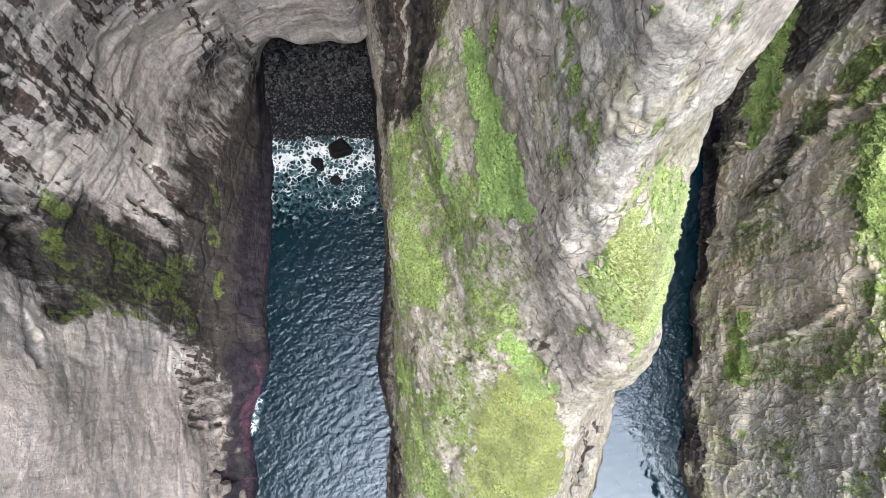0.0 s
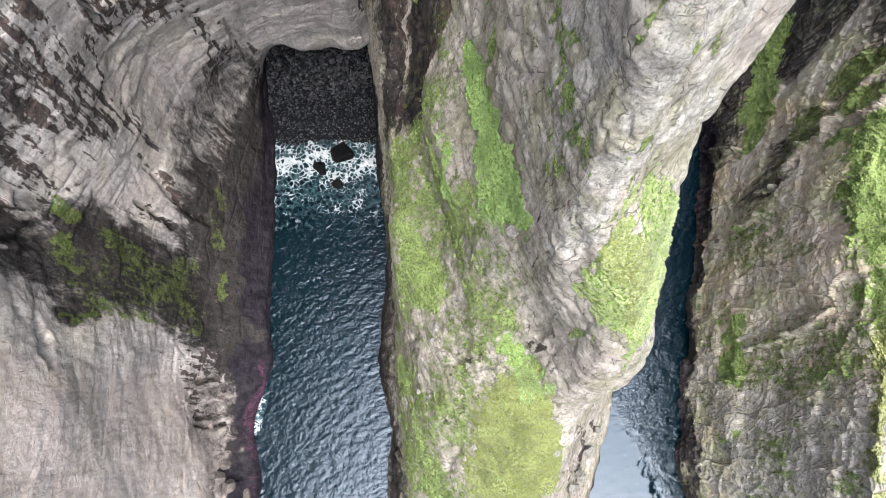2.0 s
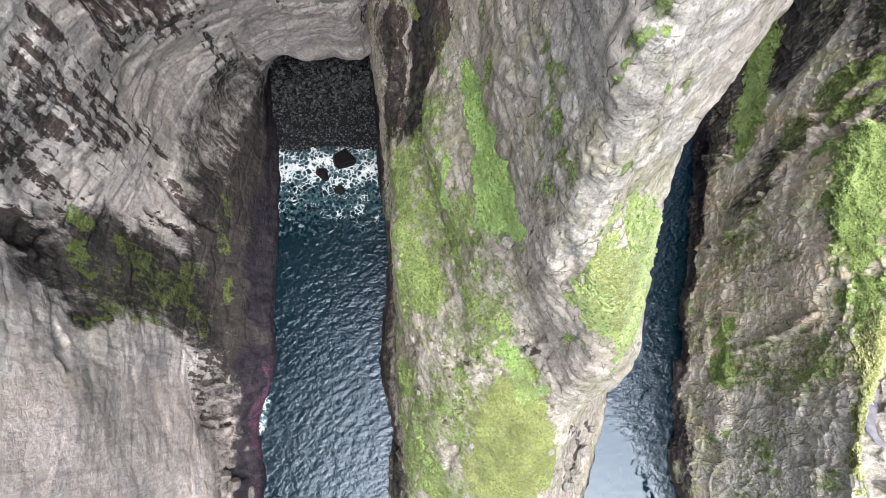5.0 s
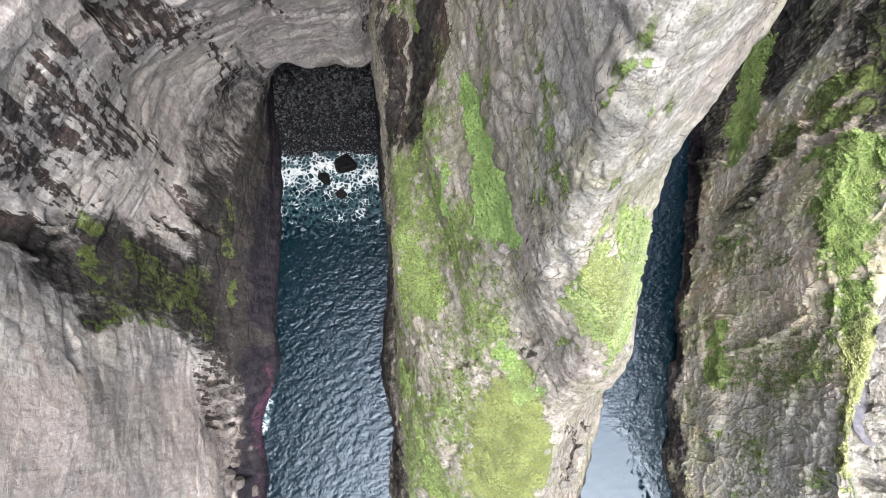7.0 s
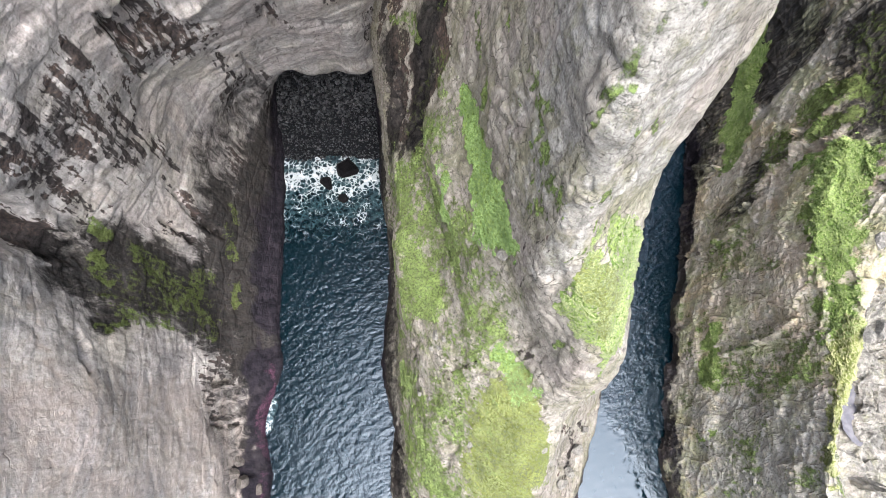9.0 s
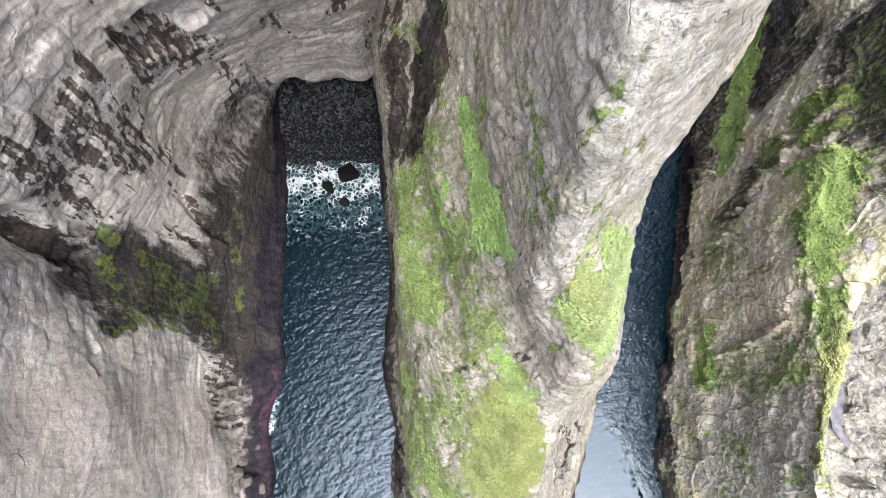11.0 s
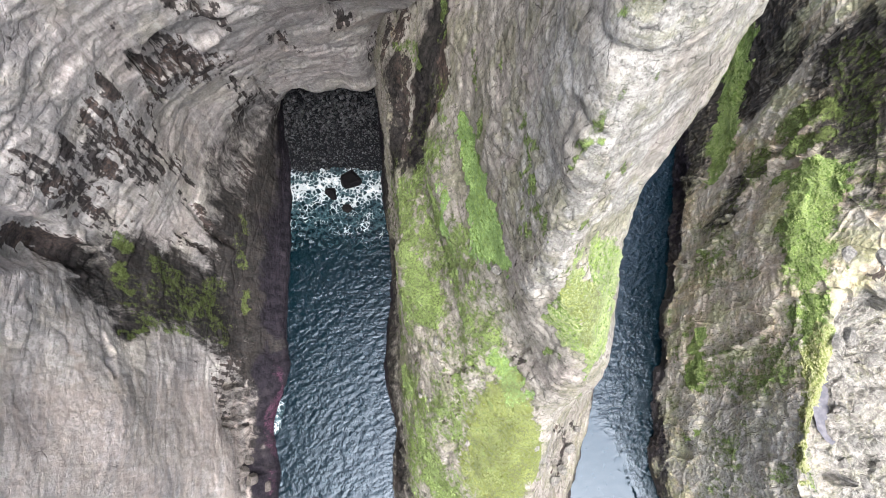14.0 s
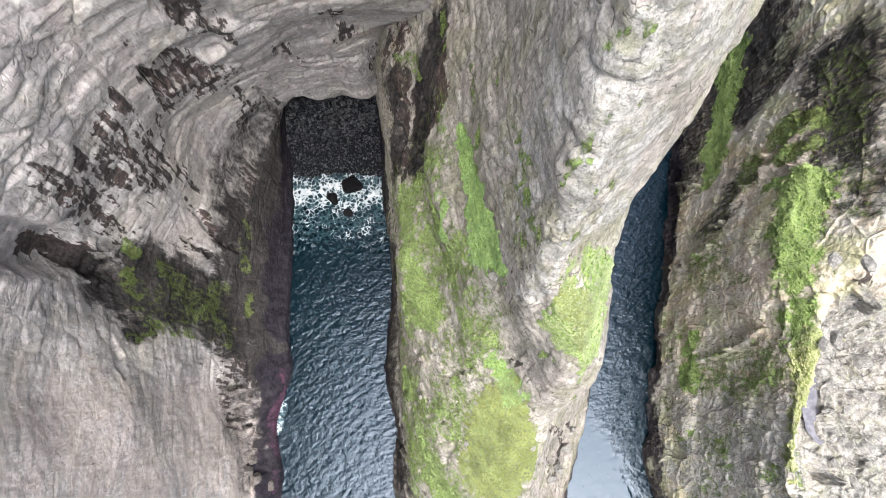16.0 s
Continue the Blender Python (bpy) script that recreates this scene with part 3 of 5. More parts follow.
# ---- the stack: a fin that runs north; each level goes down its west side, round the south end and up its east side ----
stack_rows = [
    level(-4, (-27, 130), (-22.8, 100), (-20.6, 80), (-18.6, 60), (-16.2, 46), (-15.6, 33), (-18.6, 14), (-13.8, -3), (-13, -24), (-2, -52), (30, -46), (37, -20), (42.5, -3), (45.5, 8), (47, 30), (52, 60), (60, 130)),
    level(4, (-27, 130), (-22.2, 100), (-19.8, 80), (-17.8, 60), (-15.4, 46), (-14.8, 32), (-16.6, 14), (-12.8, -3), (-11.6, -22), (0, -48), (29, -42), (35, -19), (40.5, -4), (43.5, 7), (45, 28), (50, 60), (58, 130)),
    level(14, (-26, 130), (-21, 100), (-18, 80), (-16, 60), (-13.6, 46), (-12.8, 32), (-12.6, 14), (-10.6, -3), (-8, -20), (2, -40), (24.4, -35), (28.8, -17), (34, -5), (39.5, 6), (42, 26), (48, 60), (56, 130)),
    level(25, (-26, 130), (-20.5, 100), (-16.8, 80), (-14.5, 60), (-12, 46), (-11, 32), (-9.6, 13), (-7.4, -4), (-4, -17), (5, -31), (21, -28), (24.6, -15), (28.2, -5), (34.3, 5.5), (39, 25), (45, 60), (53, 130)),
    level(37, (-25, 130), (-20, 99), (-16, 79), (-13, 60), (-11, 46), (-10.6, 33.5), (-7, 15), (-3.5, -1), (2, -11), (9, -22), (19, -23), (23.2, -13), (25.4, -3), (31.0, 5.8), (36, 25), (42, 60), (50, 130)),
    level(48, (-24, 130), (-19, 98), (-15, 78), (-11.3, 60), (-9.6, 45), (-9.8, 34.5), (-4.5, 18.5), (0, 4), (8, -5), (13, -13), (18, -15), (21.4, -9), (23.0, -1), (28.6, 6), (34, 25), (40, 60), (48, 130)),
    level(57, (-23, 130), (-17, 98), (-13.5, 76), (-6.5, 60), (-4, 46), (-1, 33), (1.5, 20), (5, 8), (10, 4), (14, 0), (18, -1), (21.5, 0.5), (24.5, 3.5), (28, 7), (33, 25), (39, 60), (46, 130)),
    level(70, (-22, 130), (-15, 98), (-8, 74), (-2.5, 60), (-2.5, 45), (2.6, 31), (6, 21), (9.5, 17.5), (12.5, 14.6), (15.8, 9), (18.6, 4), (22.5, 3.2), (26.3, 4.8), (28.3, 8.5), (32, 25), (38, 60), (45, 130)),
    level(84, (-20, 130), (-10, 98), (-2, 74), (1, 61), (3.5, 49), (5.8, 36), (8.6, 23.5), (10.5, 19), (13, 14.2), (16, 10.8), (18.6, 7.2), (22, 6.9), (24.1, 8.7), (25.7, 12.4), (27.4, 25), (37, 60), (44, 130)),
    level(96, (-18, 130), (-5, 96), (2, 74), (4.3, 60), (5.6, 50), (7, 38), (9.6, 25), (10.8, 20.5), (12.0, 17), (14.3, 16), (16.7, 14.0), (19.5, 12.8), (20.9, 15.4), (23.2, 19.9), (26.4, 28), (36, 60), (43, 130)),
    level(102, (-16, 130), (-2.5, 96), (3.8, 74), (5.9, 60), (7.1, 48.5), (8.2, 37), (10, 27), (11, 22.6), (12.2, 18.6), (13.8, 17), (15.8, 17.2), (17.6, 18.8), (19.8, 21.4), (23.0, 24.7), (27.2, 32), (35.5, 61), (42.5, 130)),
    level(110, (-14, 130), (0, 96), (5.5, 74), (7.5, 60), (8.6, 47), (9.3, 36), (10.4, 29.5), (11.4, 25), (12.5, 21), (14.5, 19.5), (16.4, 20.1), (18.5, 21.9), (20.8, 23.5), (24.0, 25.8), (29, 34.6), (35, 62), (42, 130)),
    level(124, (-10, 130), (3, 96), (8, 74), (9.5, 60), (10.3, 47), (10.7, 38), (11.1, 32), (11.7, 28), (13, 23.5), (15, 22.5), (17.5, 23.7), (20.6, 25.7), (23.0, 27.9), (25.6, 30.7), (31, 38.5), (34, 64), (41, 130)),
    level(134, (-5, 130), (6, 96), (10, 74), (11, 60), (11.6, 48), (12, 40), (12.3, 34), (12.8, 29), (13.6, 26.7), (15.3, 26), (17.8, 26.3), (20.6, 27.5), (23.4, 29.6), (27.0, 33.6), (32.5, 44), (37, 66), (40, 130)),
    # north end, out of view, raised to shade the cove and east cliff
    [(0, 130, 160), (8, 96, 155), (11.5, 74, 150), (12.5, 60, 147), (13, 50, 145), (13.4, 42, 144), (13.7, 36, 143), (14.2, 32, 143), (15, 29.5, 143), (16.3, 28.7, 143), (18, 29, 143), (20, 31, 143), (23, 33.5, 143), (26.4, 38, 144), (31, 48, 146), (36, 68, 150), (39, 130, 160)],
    [(8, 130, 186), (13, 98, 182), (15, 76, 174), (15.5, 62, 166), (16, 52, 158), (16.4, 46, 153), (16.8, 41, 150), (17, 38, 149), (17.6, 36, 148), (18.4, 36, 148), (19, 37, 148), (20, 39, 148), (21, 42, 149), (22, 46, 152), (24, 54, 158), (28, 72, 172), (34, 130, 186)],
    [(18, 130, 190), (18, 98, 186), (18.5, 76, 178), (18.5, 62, 169), (18.6, 52, 160), (18.7, 47, 155), (18.8, 43, 152), (18.9, 41, 151), (19, 40, 150), (19.1, 40, 150), (19.3, 41, 150), (19.6, 42, 151), (19.8, 44, 152), (20, 48, 154), (20.5, 55, 160), (21, 72, 174), (22, 130, 190)],
]

# ---- the east cliff: a lower fin with a pale shelf behind its crest ----
east_rows = [
    level(-4, (59, -80), (61, -38), (59, -14), (60, -3), (62, 8), (65, 22), (67.5, 33), (70.5, 45), (72.6, 60), (76, 80), (79, 95), (86, 150)),
    level(3, (60, -80), (62, -38), (60, -14), (61, -3), (63, 8), (66, 22), (68.3, 33), (71.2, 45), (73.5, 60), (77, 80), (80, 95), (87, 150)),
    level(10, (62, -80), (63, -38), (61.5, -14), (62.7, -4), (64.2, 8), (66, 21), (68.6, 32), (71.3, 45), (74.5, 59), (78.5, 78), (82, 95), (89, 150)),
    level(20, (64, -80), (65.5, -38), (64.5, -14), (64, -6), (65.6, 6), (67.2, 20), (70, 31), (72.5, 45), (77, 61), (82, 76), (87, 92), (97, 150)),
    level(35, (69, -80), (69, -36), (67.2, -14), (68, -2), (70, 7), (71.3, 20), (71.6, 29), (72.6, 43), (78, 58), (83, 74), (90, 91), (102, 150)),
    level(48, (72, -80), (72, -35), (67.4, -12), (69.2, -2), (70.8, 6), (71, 19), (71, 29), (72.8, 41.5), (80, 57), (84, 72), (91, 90), (104, 150)),
    [(74, -80, 52), (74, -35, 53), (68.0, -12.5, 55.2), (70.3, -3, 55), (72.5, 6, 56), (73, 19, 58.3), (71.8, 30, 57.6), (74.6, 41, 59.6), (81, 55, 59.5), (85.5, 69.5, 60), (91.5, 88, 61), (106, 150, 62)],
    [(77, -80, 50), (77, -35, 51), (69.6, -13, 54.6), (71.5, -2, 54.4), (74.2, 6, 56.4), (76.6, 19, 61.5), (77.2, 28, 64), (79, 40, 62.5), (84.4, 53, 63.5), (88.5, 71, 63), (94, 86, 72), (110, 150, 74)],
    [(84, -80, 36), (85, -35, 38), (79.5, -13, 40), (80.8, -2, 40.4), (82, 8, 40.4), (83.5, 18, 45), (82.5, 28, 67), (86, 39, 75), (90.5, 52, 77), (94.5, 70, 80), (101, 86, 92), (118, 150, 92)],
    [(90, -80, 32), (90, -35, 34), (86.5, -13, 38), (87.4, -2, 42.8), (88.4, 8, 43), (90, 18, 42), (88, 28, 62), (92, 39, 79), (97, 52, 84.5), (101, 70, 88.5), (107, 86, 96), (124, 150, 96)],
    [(96, -80, 20), (96, -35, 22), (94, -13, 24), (95, -1, 22), (95, 10, 29), (97, 18, 28), (96, 28, 52), (99, 39, 84), (104, 52, 92), (108, 70, 97), (114, 86, 100), (130, 150, 100)],
    [(112, -80, 16), (112, -35, 19), (110, -13, 19), (110, -3, 18), (110, 9, 21), (111, 19, 22), (112, 29, 42), (116, 42, 86), (120, 55, 96), (126, 72, 102), (134, 88, 106), (150, 150, 106)],
    [(150, -110, 8), (150, -50, 12), (148, -16, 14), (148, -2, 14), (150, 14, 16), (152, 26, 20), (155, 40, 40), (160, 60, 86), (166, 76, 100), (174, 95, 106), (184, 110, 110), (210, 160, 110)],
    [(230, -170, -4), (230, -90, -4), (230, -40, -4), (230, -5, -4), (232, 30, -2), (236, 55, 10), (242, 80, 36), (250, 105, 80), (258, 125, 96), (268, 145, 104), (280, 165, 108), (310, 200, 108)],
]


def clear(s):
    return {k: np.zeros(s.shape[:2]) for k in ("pale", "red", "stain_shade", "moss", "turf", "sward", "tidal", "weed", "damp_shade")}


def paint(m, key, s, *spots, much=1.0):
    for a, b, ra, rb in spots:
        m[key] = np.maximum(m[key], much * patch(s, a, b, ra, rb))


def tide(m, s, high, seed):
    m["tidal"] = 1 - step01(s[..., 2] + 6 * fbm(s / 7, 4, seed), 0.55 * high - 2, 1.3 * high + 3)


STACK_GROOVES_A = (
    ((-4.1, 66.0, 70.3), (-2.8, 61.2, 67.2), 0.9, 1.1, 2),
    ((-2.8, 61.2, 67.2), (-4.9, 58.4, 61.5), 1.1, 1.2, 2),
    ((-4.9, 58.4, 61.5), (-3.9, 52.6, 60.7), 1.2, 0.8, 2),
    ((-10.6, 70.5, 59.6), (-12.4, 69.4, 50.4), 0.7, 0.7, 1),
    ((-12.4, 69.4, 50.4), (-12.9, 66.7, 48.4), 0.7, 0.7, 1),
    ((-3.2, 51.9, 61.7), (-4.7, 49.5, 57.0), 0.7, 0.7, 1.1),
    ((-4.7, 49.5, 57.0), (-4.2, 44.2, 54.7), 0.7, 0.7, 1.1),
    ((-4.2, 44.2, 54.7), (-2.0, 38.1, 55.6), 0.7, 0.7, 1.1),
    ((-2.0, 38.1, 55.6), (1.0, 29.3, 59.3), 0.7, 0.7, 1.1),
    ((1.8, 39.3, 73.1), (2.2, 34.7, 70.7), 0.7, 0.7, 1.1),
    ((2.2, 34.7, 70.7), (3.9, 30.9, 70.7), 0.7, 0.7, 1.1),
)
STACK_GROOVES_B = (
    ((3.9, 30.9, 70.7), (5.8, 26.4, 73.2), 0.7, 0.7, 1.1),
    ((-12.4, 26.8, 13.9), (-7.9, 15.9, 31.3), 0.7, 0.7, 1.2),
    ((-7.9, 15.9, 31.3), (-5.4, 11.8, 41.8), 0.7, 0.7, 1.2),
    ((10.1, 12.4, 64.2), (13.8, 7.6, 64.1), 0.7, 0.7, 1.1),
    ((13.8, 7.6, 64.1), (18.4, 0.6, 58.6), 0.7, 0.7, 1.1),
    ((15.3, 10.1, 68.0), (18.9, 6.9, 67.8), 0.7, 0.7, 1.1),
    ((18.9, 6.9, 67.8), (22.2, 3.9, 63.4), 0.7, 0.7, 1.1),
    ((0.0, 8.0, 48.8), (5.6, 9.6, 57.4), 0.7, 0.7, 0.8),
    ((5.6, 9.6, 57.4), (10.1, 6.8, 58.9), 0.7, 0.7, 0.8),
    ((0.0, -5.4, 38.4), (2.6, -5.8, 41.4), 0.7, 0.7, 0.9),
    ((2.6, -5.8, 41.4), (1.2, -9.7, 36.2), 0.7, 0.7, 0.9),
)
STACK_GROOVES_C = (
    ((-13.5, -3.2, -1.3), (-9.5, -8.8, 17.7), 0.7, 0.7, 1.2),
    ((-9.5, -8.8, 17.7), (-11.3, -14.4, 9.1), 0.7, 0.7, 1.2),
)
STACK_GROOVES = STACK_GROOVES_A + STACK_GROOVES_B + STACK_GROOVES_C
EAST_GROOVES_A = (
    ((70.4, 46.2, 0.6), (70.6, 42.4, 14.7), 0.9, 0.8, 1.1),
    ((70.6, 42.4, 14.7), (72.5, 43.0, 22.9), 0.8, 0.8, 1.1),
    ((72.5, 43.0, 22.9), (72.4, 44.9, 31.2), 0.8, 0.7, 1.1),
    ((76.4, 73.6, 2.2), (77.4, 66.2, 18.0), 0.7, 0.7, 1.6),
    ((77.4, 66.2, 18.0), (77.4, 59.5, 34.9), 0.7, 0.7, 1.6),
    ((77.4, 59.5, 34.9), (80.4, 61.5, 47.2), 0.7, 0.7, 1.6),
    ((80.4, 61.5, 47.2), (82.4, 68.1, 52.8), 0.7, 0.7, 1.6),
    ((82.4, 68.1, 52.8), (83.3, 68.9, 58.3), 0.7, 0.7, 1.6),
    ((73.8, 49.3, 28.8), (74.2, 49.4, 35.0), 0.8, 0.7, 1.1),
    ((74.2, 49.4, 35.0), (78.7, 55.8, 40.9), 0.7, 0.7, 1.1),
    ((78.7, 55.8, 40.9), (80.4, 57.0, 49.5), 0.7, 0.7, 1.1),
)
EAST_GROOVES_B = (
    ((80.4, 57.0, 49.5), (80.6, 52.5, 60.6), 0.7, 0.7, 1.1),
    ((85.0, 67.6, 64.8), (82.9, 56.4, 67.4), 0.7, 0.7, 1.3),
    ((82.9, 56.4, 67.4), (82.4, 53.7, 65.2), 0.7, 0.7, 1.3),
    ((67.4, 14.4, 23.7), (71.1, 15.4, 36.5), 0.7, 0.7, 1.5),
    ((71.1, 15.4, 36.5), (71.2, 18.2, 48.4), 0.7, 0.7, 1.5),
    ((66.3, 11.3, 21.6), (65.4, 4.1, 23.5), 0.7, 0.7, 1.2),
    ((65.4, 4.1, 23.5), (64.2, -2.9, 20.5), 0.7, 0.7, 1.2),
    ((75.8, 12.7, 61.1), (76.1, 10.2, 61.7), 0.8, 0.8, 3),
    ((76.1, 10.2, 61.7), (73.3, -2.2, 57.6), 0.8, 0.8, 3),
    ((69.5, -9.1, 58.5), (92.6, -14.4, 27.3), 0.8, 1.0, 3),
    ((80.5, 25.7, 68.0), (97.2, 25.2, 45.4), 0.9, 1.0, 3),
)
EAST_GROOVES_C = (
    ((76.9, 12.2, 62.1), (75.4, 4.3, 59.5), 0.7, 0.9, 1.2),
    ((75.4, 4.3, 59.5), (101.4, -2.8, 19.9), 0.7, 0.7, 1.2),
    ((81.6, 26.1, 68.1), (95.1, 24.8, 46.5), 0.7, 0.7, 1.1),
    ((72.9, -9.4, 57.3), (93.9, -15.9, 25.2), 0.7, 0.8, 1.1),
    ((108.3, -11.1, 19.0), (104.2, -15.0, 20.7), 0.7, 0.7, 1.1),
    ((105.6, 19.7, 27.0), (116.6, 14.5, 20.6), 0.7, 0.7, 1.2),
    ((106.0, 5.7, 22.3), (117.0, 7.2, 19.9), 0.7, 0.7, 1.2),
    ((106.8, 24.3, 34.8), (114.1, 17.5, 20.7), 0.7, 0.7, 1.2),
    ((106.2, -2.8, 19.4), (111.5, -7.0, 19.0), 0.7, 0.7, 1.2),
)
EAST_GROOVES = EAST_GROOVES_A + EAST_GROOVES_B + EAST_GROOVES_C
WEST_GROOVES_A = (
    ((-61.9, 49.4, 39.2), (-59.6, 46.7, 18.5), 0.9, 1.1, 1.6),
    ((-64.0, 42.9, 40.7), (-62.1, 42.4, 27.4), 0.7, 0.8, 1.3),
    ((-58.2, -0.2, 11.0), (-55.0, -0.2, 4.5), 0.7, 0.6, 2.2),
    ((-58.2, -2.0, 11.0), (-55.0, -2.0, 4.5), 0.7, 0.6, 2.2),
    ((-58.3, 8.4, 12.7), (-55.8, 8.7, 6.3), 0.8, 0.7, 2.0),
    ((-59.9, 5.8, 16.9), (-59.5, -8.7, 14.2), 0.7, 0.7, 0.8),
    ((-55.6, -13.7, 4.9), (-50.1, -14.7, 1.7), 0.7, 0.7, 1),
    ((-46.2, 52.1, 99.3), (-54.3, 59.4, 73.9), 0.7, 0.8, 2),
    ((-47.2, 72.8, 61.4), (-50.9, 80.1, 38.1), 0.7, 0.7, 1),
    ((-43.9, 76.0, 56.5), (-48.0, 83.1, 36.0), 0.7, 0.7, 1),
    ((-34.8, 74.4, 71.6), (-35.4, 80.0, 61.9), 0.7, 0.7, 1),
    ((-20.6, 71.7, 85.4), (-21.1, 79.3, 68.9), 0.7, 0.9, 1.6),
)
WEST_GROOVES_B = (
    ((-43.2, 41.1, 124.8), (-44.1, 41.6, 116.8), 0.7, 0.7, 2),
    ((-40.9, 44.1, 119.0), (-44.8, 47.2, 109.2), 0.7, 0.7, 1.5),
)
WEST_GROOVES_C = (
    ((-64.6, 17.5, 60.5), (-63.0, 6.0, 60.0), 0.8, 0.7, 1.2),
    ((-63.0, 6.0, 60.0), (-62.0, -4.0, 57.5), 0.7, 0.6, 0.9),
)
WEST_GROOVES = WEST_GROOVES_A + WEST_GROOVES_B + WEST_GROOVES_C

WEST_DENTS = (
    ((-64, 27, 81), (-62, 24, 94), 4.5, 4.0, 4.0), ((-66, 28, 72), (-68, 29, 63), 3.0, 2.5, 2.5),
    ((-47, 57, 89), (-46, 63.5, 79), 3.2, 2.6, 3.0), ((-45, 59, 91), (-41, 63, 88), 2.6, 3.0, 2.2),
    ((-36, 62, 97), (-39, 56, 106), 2.2, 2.6, 1.8), ((-21, 77, 75), (-22, 76, 78), 2.2, 1.8, 1.5),
    ((-34, 75, 69), (-33, 75, 71), 1.6, 1.4, 1.0),
)
STACK_DENTS = (((-9, 68, 60), (-8, 60, 42), 2.5, 3.0, 2.0), ((8, 17, 66), (14, 12, 70), 1.6, 1.6, 1.2), ((24, -2, 40), (27, 2, 32), 1.5, 1.5, 1.2))
EAST_DENTS = (((72, 35, 20), (76, 48, 30), 1.3, 1.3, 1.5), ((78, 56, 46), (86, 66, 66), 1.2, 1.2, 1.6))
west_0 = loft(west_rows, 0.36, 0.37)
sound = step01(west_0[..., 1], 2, 22)      # the southern wall is smooth, sound rock
west_s, west_k = weather(west_0, 3, 0.9 - 0.45 * step01(west_0[..., 2], 65, 95), 0.12 + 0.28 * sound, 0.04 + 0.07 * sound, 1.8, WEST_DENTS + WEST_GROOVES)
stack_0 = loft(stack_rows, 0.34, 0.36)
worn_smooth = step01(stack_0[..., 2] + 2 * (stack_0[..., 0] - 10), 52, 78)      # the tall ridge is smoothed by the weather
stack_s, stack_k = weather(stack_0, 40, 0.8, 0.5 - 0.15 * worn_smooth, 0.3 - 0.08 * worn_smooth, 1.2, STACK_DENTS + STACK_GROOVES)
east_s, east_k = weather(loft(east_rows, 0.34, 0.34), 80, 1.0, 0.75, 0.42, 1.15, EAST_DENTS + EAST_GROOVES, 0.6)
stack_k["joint"] *= 1 - 0.9 * worn_smooth
west_k["joint"] *= 0.5 + 0.5 * sound
west_m, stack_m, east_m = clear(west_s), clear(stack_s), clear(east_s)
west_m.update(west_k), stack_m.update(stack_k), east_m.update(east_k)
# the film climbs higher in the cove, partly as painted shade
tide(west_m, west_s, 4.5 + 5 * step01(west_s[..., 1], 18, 42), 1)
tide(stack_m, stack_s, 3.0 + 7 * step01(stack_s[..., 1], 55, 75), 2)
tide(east_m, east_s, 5.0 + 3 * step01(east_s[..., 1], 30, 60), 3)
# darker towards the sea and in the cove: lichen, wet rock and painted shade
west_m["damp_shade"] = (1 - step01(west_s[..., 2] + 9 * fbm(west_s / 12, 3, 66), 3, 25)) * (0.3 + 0.7 * step01(west_s[..., 1], 0, 22)) * (1 - step01(west_s[..., 0], -48, -40))
west_m["damp_shade"] = np.maximum(west_m["damp_shade"], 0.9 * (1 - step01(west_s[..., 2] + 3 * fbm(west_s / 6, 3, 68), 0.5, 5)) * (1 - step01(west_s[..., 1], 14, 30)))
stack_foot = 0.5 * (1 - step01(stack_s[..., 2] + 6 * fbm(stack_s / 7, 3, 69), 7, 24)) * (1 - step01(stack_s[..., 0], 0, 15))
stack_m["damp_shade"] = 0.8 * (1 - step01(stack_s[..., 2] + 6 * fbm(stack_s / 9, 3, 67), 4, 26)) * step01(stack_s[..., 1], 50, 66)
stack_m["damp_shade"] = np.maximum(stack_m["damp_shade"], stack_foot)
west_m["red"] = 0.74 * (1 - step01(west_s[..., 1], 2, 20))
west_r, stack_r, east_r = ragged(west_s, 600), ragged(stack_s, 610), ragged(east_s, 620)
stack_z, stack_y = stack_s[..., 2], stack_s[..., 1]
stack_m["moss"] = np.clip(0.52 + 0.5 * fbm(stack_s / 8, 3, 71), 0, 0.75) * (1 - step01(stack_z, 70, 92)) * step01(stack_z, 8, 22) * (1 - step01(stack_y, 58, 68)) * (1 - 0.6 * step01(stack_s[..., 0], 8, 16))
east_m["moss"] = np.clip(0.34 + 0.5 * fbm(east_s / 10, 3, 72), 0, 0.62) * (1 - step01(east_s[..., 0], 80, 84)) * step01(east_s[..., 2], 8, 16)


# what grows on and stains the west cliff, and shade painted on it: ragged patches round a line, with a radius at each
# end
# deep recess: brown stains with its shade painted in
paint(west_m, "stain_shade", west_r,
      ((-66.9, 25.6, 88.2), (-70.1, 29.6, 75.1), 0.9, 3.1),
      ((-70.1, 29.6, 75.1), (-69.1, 27.0, 64.0), 3.3, 2.0), much=1.15)
